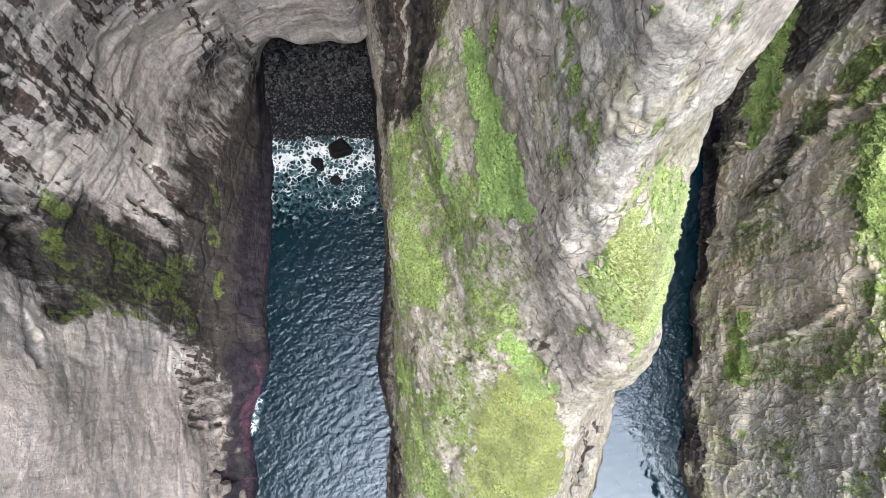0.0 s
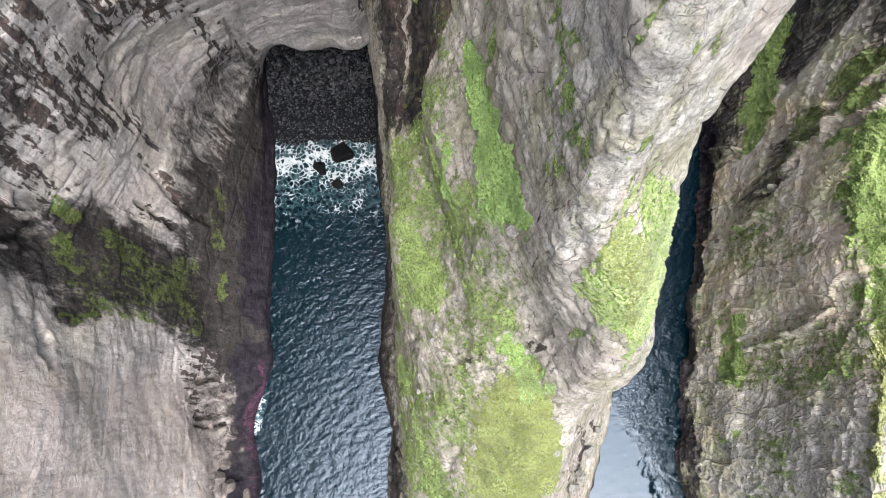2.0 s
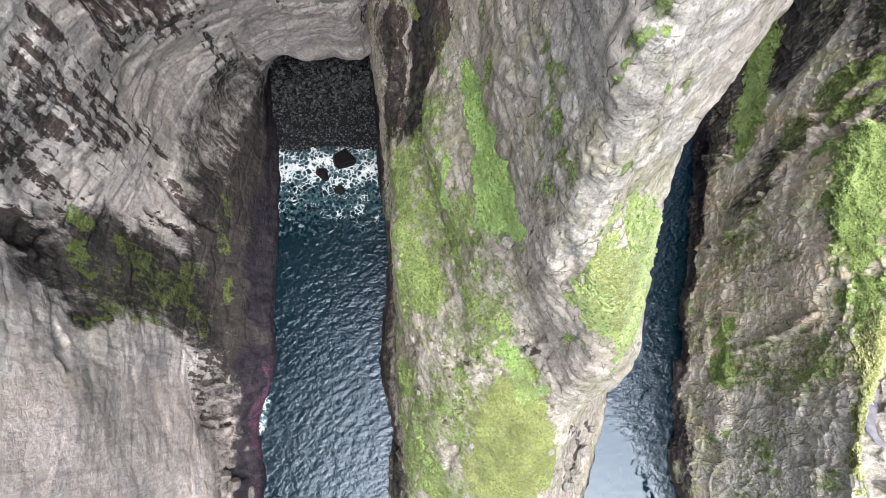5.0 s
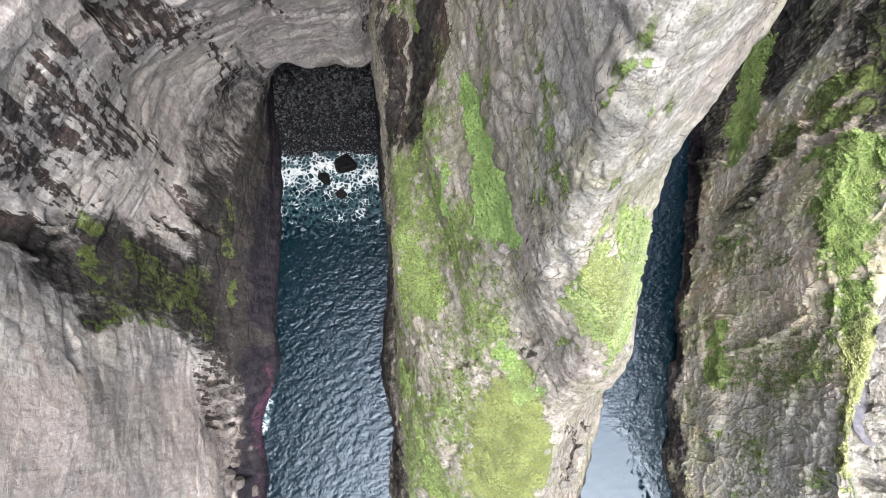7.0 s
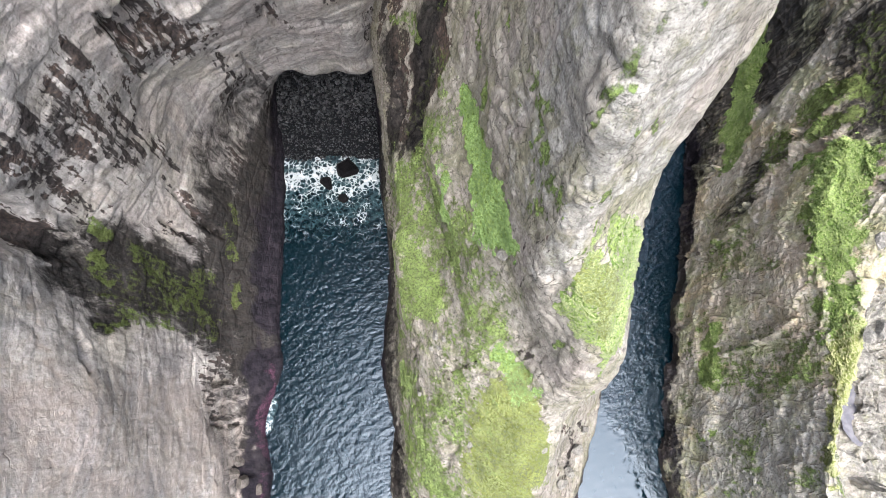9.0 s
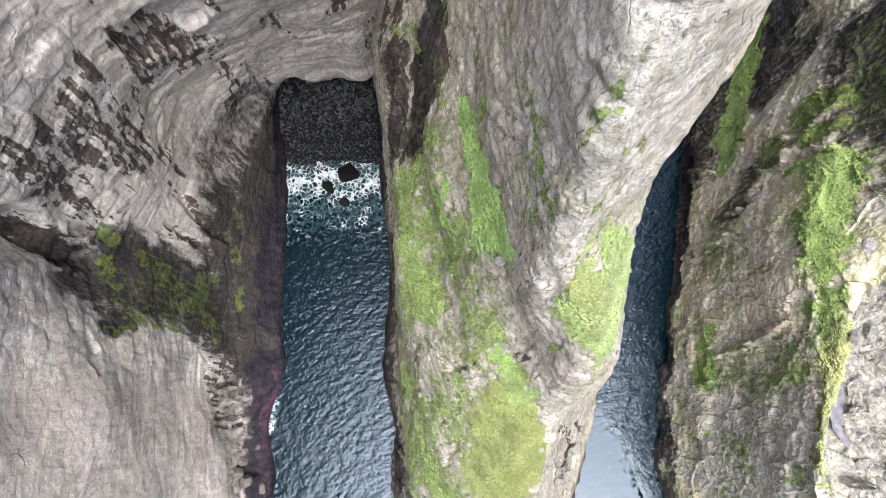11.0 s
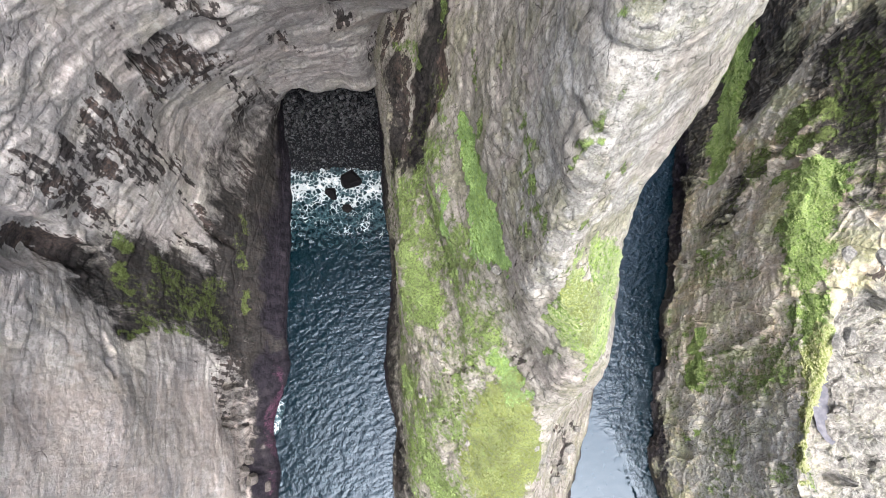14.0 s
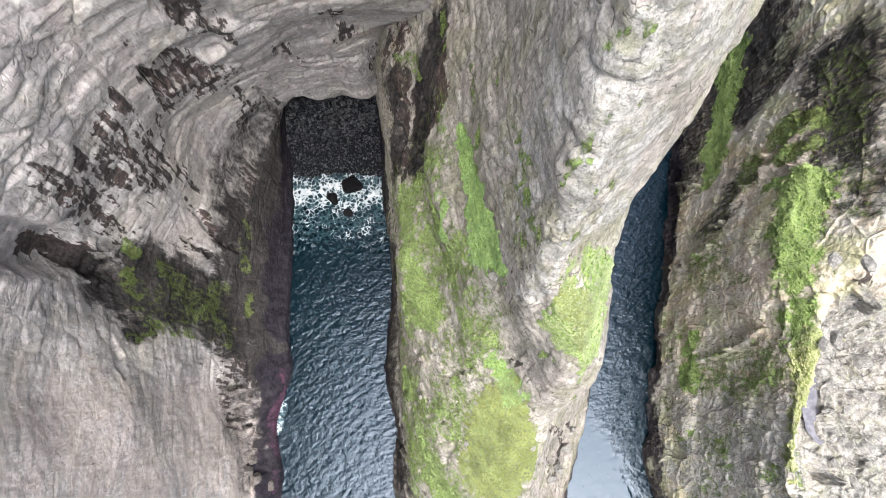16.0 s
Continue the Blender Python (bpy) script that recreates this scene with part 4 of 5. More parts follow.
# dark recesses and ledge undersides, their shade painted in strokes
paint(west_m, "stain_shade", west_r,
      ((-46.5, 51.9, 98.7), (-54.3, 59.4, 73.9), 1.2, 1.6),
      ((-49.9, 60.6, 83.8), (-47.6, 66.0, 75.8), 3.7, 4.6),
      ((-49.9, 56.1, 88.6), (-52.4, 58.4, 77.7), 2.5, 1.9),
      ((-46.6, 66.8, 78.4), (-44.7, 66.8, 74.6), 3.2, 1.9),
      ((-50.9, 47.9, 94.9), (-54.9, 49.1, 84.5), 2.3, 2.0),
      ((-56.8, 38.0, 91.0), (-61.0, 42.2, 76.9), 2.3, 2.7),
      ((-56.8, 40.8, 87.2), (-56.1, 44.2, 84.4), 1.9, 1.7),
      ((-58.7, 33.2, 90.8), (-63.1, 37.0, 78.8), 2.8, 2.6),
      ((-63.1, 40.6, 72.6), (-64.1, 40.1, 67.7), 1.8, 1.6),
      ((-65.0, 36.9, 70.0), (-65.9, 36.2, 65.3), 1.9, 1.4), much=0.66)
paint(west_m, "stain_shade", west_r,
      ((-55.8, 49.9, 80.1), (-60.6, 49.7, 62.8), 1.8, 2.4),
      ((-53.5, 55.3, 78.9), (-58.7, 53.8, 65.4), 1.3, 1.4),
      ((-43.2, 41.1, 124.8), (-43.9, 41.4, 117.6), 1.3, 1.5),
      ((-37.4, 53.7, 110.2), (-38.9, 61.4, 97.9), 2.4, 2.3),
      ((-41.8, 44.5, 117.6), (-44.2, 46.9, 110.8), 0.8, 1.0),
      ((-37.2, 63.0, 93.2), (-38.3, 65.3, 85.6), 1.3, 1.2),
      ((-20.2, 71.8, 85.3), (-21.1, 79.3, 68.9), 2.1, 2.1),
      ((-34.8, 74.4, 71.6), (-33.4, 77.6, 66.3), 1.7, 1.5),
      ((-15.5, 88.4, 52.6), (-17.5, 89.3, 44.1), 2.0, 2.1), much=0.66)
paint(west_m, "stain_shade", west_r,
      ((-47.2, 72.8, 61.4), (-50.9, 80.1, 38.1), 0.8, 0.6),
      ((-44.2, 77.1, 53.6), (-46.7, 81.8, 39.7), 0.8, 0.9),
      ((-61.9, 49.4, 39.2), (-59.6, 46.7, 18.5), 1.3, 1.8),
      ((-64.0, 42.9, 40.7), (-62.1, 42.4, 27.4), 1.0, 1.1),
      ((-58.6, -0.0, 11.5), (-56.1, -0.0, 3.5), 0.6, 0.5),
      ((-58.3, 8.4, 12.7), (-55.8, 8.7, 6.3), 0.6, 0.5),
      ((-59.8, 1.4, 15.8), (-59.7, -7.3, 14.1), 0.6, 0.5),
      ((-54.3, -11.5, 4.7), (-50.1, -14.7, 1.7), 0.8, 0.6), much=0.9)
# stains and shade of the lower wall, painted together
paint(west_m, "stain_shade", west_r,
      ((-67.0, 32.6, 56.8), (-64.7, 34.2, 41.0), 3.6, 4.8),
      ((-64.4, 28.8, 40.0), (-61.4, 26.4, 22.4), 5.5, 6.1),
      ((-66.8, 26.5, 50.6), (-64.1, 23.0, 41.8), 4.4, 4.7),
      ((-58.5, 49.5, 20.4), (-56.9, 35.1, 10.9), 4.9, 6.7),
      ((-55.5, 28.8, 8.2), (-51.2, 19.5, 2.9), 4.2, 2.5),
      ((-59.8, 21.0, 16.8), (-55.7, 15.6, 8.5), 3.9, 3.3),
      ((-56.3, 66.6, 17.2), (-54.0, 53.1, 9.3), 5.9, 5.2),
      ((-45.3, 83.3, 37.1), (-52.0, 91.7, 2.3), 1.9, 1.9), much=0.55)
paint(west_m, "stain_shade", west_r,
      ((-50.9, 77.0, 41.9), (-53.4, 74.5, 12.2), 3.3, 3.9),
      ((-54.3, 29.1, 6.8), (-50.6, 12.8, 3.0), 3.0, 2.4),
      ((-53.4, 44.2, 92.5), (-61.6, 47.3, 62.4), 2.0, 3.1),
      ((-62.2, 50.1, 45.4), (-59.6, 46.7, 18.5), 1.1, 2.0), much=0.6)
paint(west_m, "moss", west_r,
      ((-66.5, 34.9, 59.5), (-66.5, 34.7, 56.2), 1.7, 1.5),
      ((-67.3, 31.3, 57.1), (-67.5, 27.2, 53.0), 1.2, 1.5),
      ((-64.4, 16.2, 52.2), (-64.5, 17.8, 49.5), 1.5, 1.2),
      ((-57.1, 33.6, 9.9), (-55.6, 30.5, 8.3), 1.7, 1.7), much=0.85)
paint(west_m, "moss", west_r,
      ((-57.8, 53.6, 18.6), (-57.5, 42.9, 13.9), 1.6, 1.7),
      ((-65.4, 33.8, 42.4), (-63.9, 29.8, 35.1), 3.4, 4.3),
      ((-62.8, 24.5, 32.8), (-61.8, 34.7, 19.9), 3.6, 3.2),
      ((-65.2, 20.4, 49.4), (-62.5, 19.9, 35.5), 2.5, 2.8),
      ((-62.1, 28.9, 25.2), (-59.9, 22.6, 17.0), 3.0, 2.4), much=0.58)
paint(west_m, "red", west_r,
      ((-66.2, 18.4, 70.6), (-64.3, 12.0, 68.3), 0.8, 0.8),
      ((-64.3, 12.0, 68.3), (-60.9, -0.0, 66.1), 1.0, 0.8),
      ((-60.9, -0.0, 66.1), (-61.3, -12.1, 60.0), 1.0, 0.8), much=0.9)
paint(west_m, "red", west_r,
      ((-56.7, 27.1, 103.9), (-55.0, 31.4, 103.3), 0.7, 0.8), much=0.6)
paint(west_m, "weed", west_r,
      ((-49.1, 0.8, 1.5), (-47.4, -9.4, 1.4), 2.0, 2.3),
      ((-48.4, -13.9, 2.2), (-47.6, -20.6, 2.0), 1.3, 1.3),
      ((-47.7, 8.0, 1.6), (-47.6, 14.5, 2.2), 1.0, 1.0), much=0.5)
paint(west_m, "stain_shade", west_r,
      ((-60.6, 27.4, 16.6), (-56.7, 12.3, 9.5), 5.6, 4.0),
      ((-56.2, 32.2, 97.7), (-65.6, 36.8, 67.0), 2.1, 2.9), much=0.62)
paint(west_m, "stain_shade", west_r,
      ((-59.6, 14.8, 17.5), (-58.9, 2.9, 13.7), 2.2, 1.5), much=0.5)
paint(west_m, "damp_shade", west_r,
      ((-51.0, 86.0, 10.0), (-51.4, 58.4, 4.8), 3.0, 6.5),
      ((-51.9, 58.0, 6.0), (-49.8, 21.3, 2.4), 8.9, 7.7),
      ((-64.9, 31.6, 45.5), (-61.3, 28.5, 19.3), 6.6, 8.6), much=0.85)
paint(west_m, "damp_shade", west_r,
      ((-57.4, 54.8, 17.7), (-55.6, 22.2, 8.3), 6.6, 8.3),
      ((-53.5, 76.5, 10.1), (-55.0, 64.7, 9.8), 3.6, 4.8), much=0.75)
paint(west_m, "stain_shade", west_r,
      ((-34.3, 77.0, 69.9), (-33.6, 80.6, 59.0), 1.2, 1.3),
      ((-46.2, 70.3, 65.3), (-51.6, 80.5, 35.9), 1.1, 1.4), much=0.58)
paint(west_m, "stain_shade", west_r,
      ((-58.5, 54.7, 63.5), (-60.9, 54.2, 46.4), 1.5, 1.7), much=0.55)
paint(west_m, "damp_shade", west_r,
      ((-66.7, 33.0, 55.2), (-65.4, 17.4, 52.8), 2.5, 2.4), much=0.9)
paint(west_m, "moss", west_r,
      ((-65.3, 17.0, 55.2), (-59.8, 21.0, 16.8), 1.2, 1.3), much=0.6)
paint(west_m, "red", west_r, ((-21, 81.5, 67), (-13, 84, 67), 1.6, 1.8), much=1.1)
# shade of the cove's corner, painted as dark mottling
paint(west_m, "damp_shade", west_r, ((-52, 84, 28), (-58, 62, 28), 9, 9), much=0.30)
paint(west_m, "damp_shade", west_r, ((-65.8, 27, 53), (-61.8, 30, 26), 7.5, 8.5), much=0.75)
paint(west_m, "moss", west_r, ((-65, 25, 50), (-61.5, 27, 24), 6.5, 7.0), much=0.44)
paint(west_m, "weed", west_r,
      ((-47.3, 5.0, 0.7), (-48.3, -3.2, -0.4), 1.7, 2.0), much=0.7)
paint(west_m, "weed", west_r,
      ((-48.0, 13.4, 2.4), (-47.3, 5.0, 0.7), 1.2, 1.2), much=0.6)

# what grows on, stains and darkens the stack: ragged patches round a line, with a radius at each end
GRASS_WEST = (
    ((3.2, 50.4, 82.6), (3.9, 46.4, 81.9), 0.8, 1.1),
    ((3.9, 46.4, 81.9), (4.9, 39.4, 83.3), 1.2, 2.1),
    ((4.9, 39.4, 83.3), (6.2, 32.9, 83.3), 2.1, 3.0),
    ((6.2, 32.9, 83.3), (7.6, 27.2, 82.1), 3.0, 3.2),
    ((7.6, 27.2, 82.1), (8.9, 23.8, 85.1), 2.9, 1.5),
    ((-0.3, 41.7, 71.6), (0.1, 36.6, 68.4), 1.2, 1.6),
    ((0.1, 36.6, 68.4), (1.4, 32.9, 68.2), 1.3, 0.9),
)
paint(stack_m, "turf", stack_r, *GRASS_WEST, much=1)
GRASS_EAST = (
    ((20.1, 19.5, 104.5), (17.8, 17.1, 102.8), 0.7, 1.2),
    ((17.8, 17.1, 102.8), (17.4, 15.1, 97.4), 1.5, 1.9),
    ((19.7, 18.0, 103.1), (23.4, 15.5, 89.9), 1.0, 1.5),
    ((18.1, 14.9, 98.2), (21.3, 11.5, 91.2), 2.1, 1.6),
    ((17.5, 13.6, 94.7), (15.9, 13.0, 92.4), 1.4, 1.2),
    ((21.4, 11.0, 90.8), (22.3, 8.2, 85.6), 1.3, 1.1),
    ((22.3, 8.2, 85.6), (21.2, 6.3, 79.4), 1.1, 1.0),
    ((20.5, 21.0, 98.0), (23.2, 17.5, 92.0), 2.2, 2.4),
    ((19.0, 14.0, 94.5), (24.0, 12.5, 87.0), 2.5, 2.3),
    ((17.5, 11.5, 92.5), (21.5, 9.0, 86.0), 1.8, 1.9),
    ((23.6, 9.5, 83.0), (21.8, 7.0, 80.0), 1.5, 1.4),
)
paint(stack_m, "turf", stack_r, *GRASS_EAST, much=1)
GRASS_LOW = (
    ((9.5, 12.0, 63.5), (12.4, 7.1, 62.1), 1.0, 2.1),
    ((12.4, 7.1, 62.1), (14.2, 3.8, 60.9), 2.1, 2.6),
)
paint(stack_m, "turf", stack_r, *GRASS_LOW, much=1)
SWARD_STACK = (
    ((12.6, 3.8, 59.8), (10.6, -2.1, 52.9), 3.9, 5.5),
    ((15.1, 1.3, 59.8), (17.6, -5.5, 53.3), 2.1, 2.3),
    ((10.6, -2.1, 52.9), (11.0, -12.1, 46.3), 5.9, 7.1),
    ((17.6, -5.5, 53.3), (16.2, -12.2, 49.0), 2.3, 1.8),
    ((17.3, 15.9, 98.6), (20.6, 10.9, 91.4), 1.9, 1.7),
    ((18.3, 17.3, 103.5), (20.3, 14.7, 97.1), 0.9, 0.9),
    ((21.1, 10.0, 89.8), (21.3, 8.2, 85.9), 0.8, 0.7),
)
paint(stack_m, "sward", stack_r, *SWARD_STACK, much=1)
paint(stack_m, "moss", stack_r,
      ((-10.5, 53.1, 48.3), (-9.3, 46.2, 47.6), 1.3, 2.0),
      ((-8.6, 45.5, 49.1), (-6.7, 33.9, 49.5), 2.7, 3.7),
      ((-6.7, 33.9, 49.5), (-2.4, 22.5, 52.1), 3.7, 4.5),
      ((-2.4, 29.5, 52.9), (1.4, 33.6, 68.9), 2.5, 1.6),
      ((-5.7, 21.9, 45.5), (-1.4, 18.4, 52.2), 2.6, 2.0),
      ((1.5, 29.6, 61.9), (4.0, 23.8, 65.3), 1.8, 1.3),
      ((-4.5, 44.0, 54.7), (-2.4, 36.2, 55.0), 2.1, 2.2),
      ((-6.0, -2.5, 31.8), (-2.7, -13.2, 29.2), 2.2, 3.1),
      ((14.3, 19.8, 111.2), (15.6, 20.2, 113.3), 0.5, 0.6),
      ((12.9, 21.1, 113.3), (12.6, 20.6, 111.5), 0.4, 0.4), much=0.8)
paint(stack_m, "moss", stack_r,
      ((15.2, 20.2, 113.3), (18.1, 19.8, 109.0), 0.3, 0.3),
      ((12.7, 19.2, 106.3), (14.7, 17.7, 105.1), 0.4, 0.5),
      ((15.9, 17.5, 104.3), (14.4, 17.1, 102.7), 0.4, 0.4),
      ((21.0, 6.1, 73.7), (22.0, 4.3, 66.7), 1.2, 0.8),
      ((13.5, 26.9, 136.4), (13.5, 26.2, 134.5), 1.0, 0.8),
      ((13.7, 23.6, 128.0), (13.9, 24.7, 131.1), 0.8, 1.0),
      ((14.4, 27.3, 139.1), (15.3, 26.7, 138.6), 0.6, 0.5),
      ((12.5, 23.2, 124.2), (14.7, 22.5, 125.7), 0.8, 0.5),
      ((-5.3, 69.9, 74.1), (-4.8, 67.5, 71.6), 1.4, 1.2),
      ((-0.1, 70.7, 86.6), (0.4, 66.2, 84.4), 1.2, 1.3), much=0.8)
paint(stack_m, "moss", stack_r,
      ((8.7, 34.0, 105.4), (8.8, 32.7, 103.1), 0.4, 0.4), much=0.8)
paint(stack_m, "moss", stack_r,
      ((-4.8, 4.8, 37.5), (-2.5, -0.4, 40.0), 1.3, 1.3),
      ((6.7, 11.5, 60.5), (8.2, 12.9, 63.2), 1.1, 0.7),
      ((6.5, -10.8, 42.7), (5.6, -13.3, 40.7), 1.8, 1.5),
      ((1.6, 4.3, 49.1), (0.6, 9.0, 50.3), 0.8, 0.8),
      ((3.3, 15.7, 56.9), (0.6, 12.5, 52.7), 1.1, 1.1),
      ((-9.6, 25.2, 29.7), (-7.6, 18.7, 39.1), 1.0, 0.9),
      ((11.9, 20.8, 106.0), (12.8, 20.1, 109.4), 0.5, 0.3),
      ((17.2, 9.8, 78.6), (18.2, 8.3, 84.7), 0.8, 0.8),
      ((9.9, 26.3, 97.5), (10.7, 23.9, 99.9), 0.6, 0.6),
      ((4.9, 54.9, 95.3), (5.1, 49.7, 92.9), 0.9, 0.9), much=0.7)
paint(stack_m, "moss", stack_r,
      ((7.6, 46.0, 105.3), (8.0, 42.1, 105.8), 0.6, 0.5),
      ((9.2, 35.2, 110.9), (10.5, 29.6, 110.9), 0.6, 0.6),
      ((12.9, 17.5, 101.0), (14.4, 17.7, 104.6), 0.4, 0.4),
      ((14.4, 17.7, 104.6), (16.2, 18.1, 106.4), 0.4, 0.4), much=0.7)
paint(stack_m, "moss", stack_r,
      ((9.9, 32.1, 109.2), (10.1, 30.4, 108.6), 0.7, 0.7),
      ((10.2, 29.3, 107.9), (10.5, 27.6, 107.2), 0.4, 0.5),
      ((10.2, 28.6, 103.8), (10.5, 26.4, 101.8), 0.5, 0.5),
      ((10.9, 26.0, 107.9), (11.4, 23.3, 108.9), 1.0, 0.8),
      ((10.9, 24.7, 105.7), (11.2, 22.6, 101.2), 0.8, 0.7),
      ((12.0, 21.5, 109.4), (11.7, 21.8, 105.2), 0.8, 0.6),
      ((5.9, 41.9, 96.5), (5.7, 41.5, 92.1), 1.0, 1.1),
      ((6.8, 39.5, 99.5), (6.8, 37.3, 95.9), 0.5, 0.5), much=0.85)
paint(stack_m, "pale", stack_r,
      ((20.1, 23.9, 119.9), (19.3, 22.4, 116.1), 1.4, 2.1),
      ((15.3, 21.3, 120.4), (14.2, 21.2, 117.2), 1.6, 1.6),
      ((21.7, 24.5, 110.2), (17.2, 20.1, 111.2), 2.0, 1.5),
      ((15.2, 19.7, 111.0), (13.6, 19.1, 107.6), 1.9, 1.6),
      ((13.5, 18.7, 106.3), (12.0, 17.4, 95.8), 1.8, 1.9),
      ((13.6, 16.2, 97.7), (11.5, 17.8, 92.7), 1.1, 1.1), much=0.9)
paint(stack_m, "pale", stack_r,
      ((6.2, 19.3, 69.1), (11.0, 17.1, 75.0), 0.8, 0.9),
      ((16.7, 11.2, 86.4), (18.7, 9.7, 87.8), 1.6, 1.1),
      ((14.8, 12.8, 73.5), (17.5, 9.3, 77.4), 0.9, 0.9),
      ((20.1, 3.6, 64.5), (38.3, 4.5, 15.7), 1.0, 1.3),
      ((19.7, -7.3, 51.4), (34.9, -2.9, 16.3), 1.8, 3.2),
      ((20.2, -12.0, 47.6), (32.2, -11.3, 14.6), 1.4, 2.5), much=0.6)
paint(stack_m, "pale", stack_r,
      ((14.6, 25.6, 133.8), (17.4, 26.8, 138.6), 4.1, 2.9),
      ((19.8, 25.1, 125.3), (14.4, 22.3, 124.9), 3.2, 2.1),
      ((20.2, 27.9, 137.1), (23.8, 31.6, 134.4), 2.1, 1.6),
      ((8.0, 34.6, 101.4), (9.1, 28.5, 94.5), 1.2, 1.3), much=0.85)
paint(stack_m, "pale", stack_r,
      ((11.3, 26.6, 113.5), (10.5, 27.2, 106.1), 1.8, 1.5), much=0.7)
paint(stack_m, "pale", stack_r,
      ((10.0, 25.4, 96.9), (10.0, 23.4, 92.9), 0.8, 0.8),
      ((9.2, 45.5, 111.2), (12.1, 24.7, 114.1), 0.9, 0.8), much=0.6)
paint(stack_m, "pale", stack_r,
      ((10.7, 36.1, 122.9), (11.6, 27.0, 127.1), 2.4, 2.1), much=0.75)
paint(stack_m, "pale", stack_r,
      ((12.2, 28, 124), (10.6, 31, 113), 2.8, 2.8),
      ((11.6, 25, 115), (10.6, 24.5, 104), 2.4, 2.2), much=0.85)
paint(stack_m, "stain_shade", stack_r,
      ((-4.9, 61.5, 63.7), (-7.4, 57.0, 54.5), 2.8, 3.4), much=1.1)
paint(stack_m, "stain_shade", stack_r,
      ((-10.8, 60.1, 47.2), (-4.4, 53.7, 60.0), 1.8, 1.8),
      ((-14.3, 77.3, 56.2), (-14.6, 76.3, 49.0), 0.9, 0.9),
      ((-2.1, 61.5, 73.7), (-3.3, 62.3, 67.1), 1.6, 1.7), much=0.85)
paint(stack_m, "stain_shade", stack_r,
      ((34.2, -0.4, 19.8), (31.1, -6.2, 20.4), 1.0, 1.0),
      ((-9.9, 71.2, 60.5), (-9.1, 68.5, 55.9), 1.1, 1.1), much=0.6)
paint(stack_m, "stain_shade", stack_r,
      ((10.5, 20.4, 92.3), (11.6, 20.0, 100.9), 0.8, 0.7),
      ((16.5, 7.4, 67.4), (13.0, 10.9, 65.4), 1.0, 0.8),
      ((2.5, 8.8, 51.8), (6.0, 10.1, 57.5), 1.9, 1.3), much=0.55)
paint(stack_m, "red", stack_r,
      ((-11.4, 81.5, 67.5), (-8.4, 75.6, 70.0), 1.0, 0.7), much=0.8)
paint(stack_m, "stain_shade", stack_r,
      ((-10.0, 82.5, 70.4), (-13.4, 79.8, 60.1), 1.5, 1.9),
      ((-9.8, 71.5, 61.6), (-10.7, 60.7, 48.4), 4.2, 4.6), much=0.8)
paint(stack_m, "stain_shade", stack_r,
      ((-4.1, 66.0, 70.3), (-5.1, 61.3, 58.9), 2.4, 2.7), much=1)
paint(stack_m, "stain_shade", stack_r,
      ((-16.5, 67.3, 15.6), (-13.0, 51.3, 23.6), 1.0, 0.9),
      ((-13.1, 40.9, 16.2), (-13.4, 32.2, 10.6), 0.8, 0.9),
      ((-15.6, 29.1, 4.4), (-16.8, 13.3, 2.6), 1.8, 2.0),
      ((-16.0, 13.2, 4.5), (-12.9, -0.5, 6.5), 1.7, 1.1),
      ((-11.6, -3.0, 12.0), (-11.6, -16.7, 8.5), 1.6, 1.8),
      ((0.1, 69.2, 85.4), (0.1, 57.8, 78.8), 1.5, 2.2),
      ((-1.2, 57.0, 76.0), (-5.3, 57.9, 57.3), 2.4, 2.6), much=0.95)
paint(stack_m, "stain_shade", stack_r,
      ((4.3, 3.3, 51.3), (1.6, -0.3, 44.4), 1.5, 1.4), much=0.5)
paint(stack_m, "moss", stack_r,
      ((18.0, 25.5, 130.6), (17.6, 24.4, 128.7), 0.7, 0.6),
      ((16.0, 26.6, 138.8), (17.0, 26.9, 139.5), 0.5, 0.4),
      ((18.1, 22.8, 119.7), (15.5, 21.3, 120.4), 0.7, 0.6),
      ((12.5, 22.3, 121.1), (13.4, 22.5, 124.5), 0.7, 0.6), much=0.75)
paint(stack_m, "stain_shade", stack_r,
      ((-7.1, 80.5, 76.4), (-10.2, 74.5, 65.6), 3.0, 2.8),
      ((-18.7, 92.7, 41.9), (-19.9, 94.0, 26.0), 0.9, 1.4), much=0.7)
paint(stack_m, "damp_shade", stack_r,
      ((-1.2, 69.9, 82.9), (-5.9, 56.5, 57.1), 3.8, 4.5), much=0.8)
paint(stack_m, "damp_shade", stack_r,
      ((-11.9, 73.6, 60.3), (-11.3, 58.9, 46.0), 3.3, 4.2), much=0.5)
paint(stack_m, "moss", stack_r,
      ((13.0, 27.8, 135.9), (13.1, 26.9, 135.3), 0.7, 0.6),
      ((12.8, 22.9, 124.9), (13.7, 22.3, 124.3), 0.7, 0.6),
      ((-10.0, 76.3, 68.1), (-5.4, 70.0, 72.1), 1.2, 1.7),
      ((15.6, 14.2, 94.7), (17.4, 11.4, 88.6), 0.8, 1.0),
      ((18.8, 6.9, 79.7), (20.9, 6.3, 79.2), 0.7, 0.7),
      ((11.4, 22.1, 104.4), (11.4, 21.5, 102.4), 0.5, 0.5), much=0.6)
paint(stack_m, "pale", stack_r,
      ((10.1, 30.4, 108.6), (10.4, 25.3, 99.4), 2.1, 2.2),
      ((8.8, 34.4, 106.5), (9.1, 32.5, 105.9), 1.3, 1.3), much=0.62)

paint(stack_m, "stain_shade", stack_r,
      ((25.8, -2.5, 38), (31, -4, 22), 1.2, 1.5),
      ((31.5, -6, 18), (29, -14, 15), 1.5, 1.6),
      ((24, -10, 36), (27.5, -14, 20), 1.2, 1.4), much=0.62)
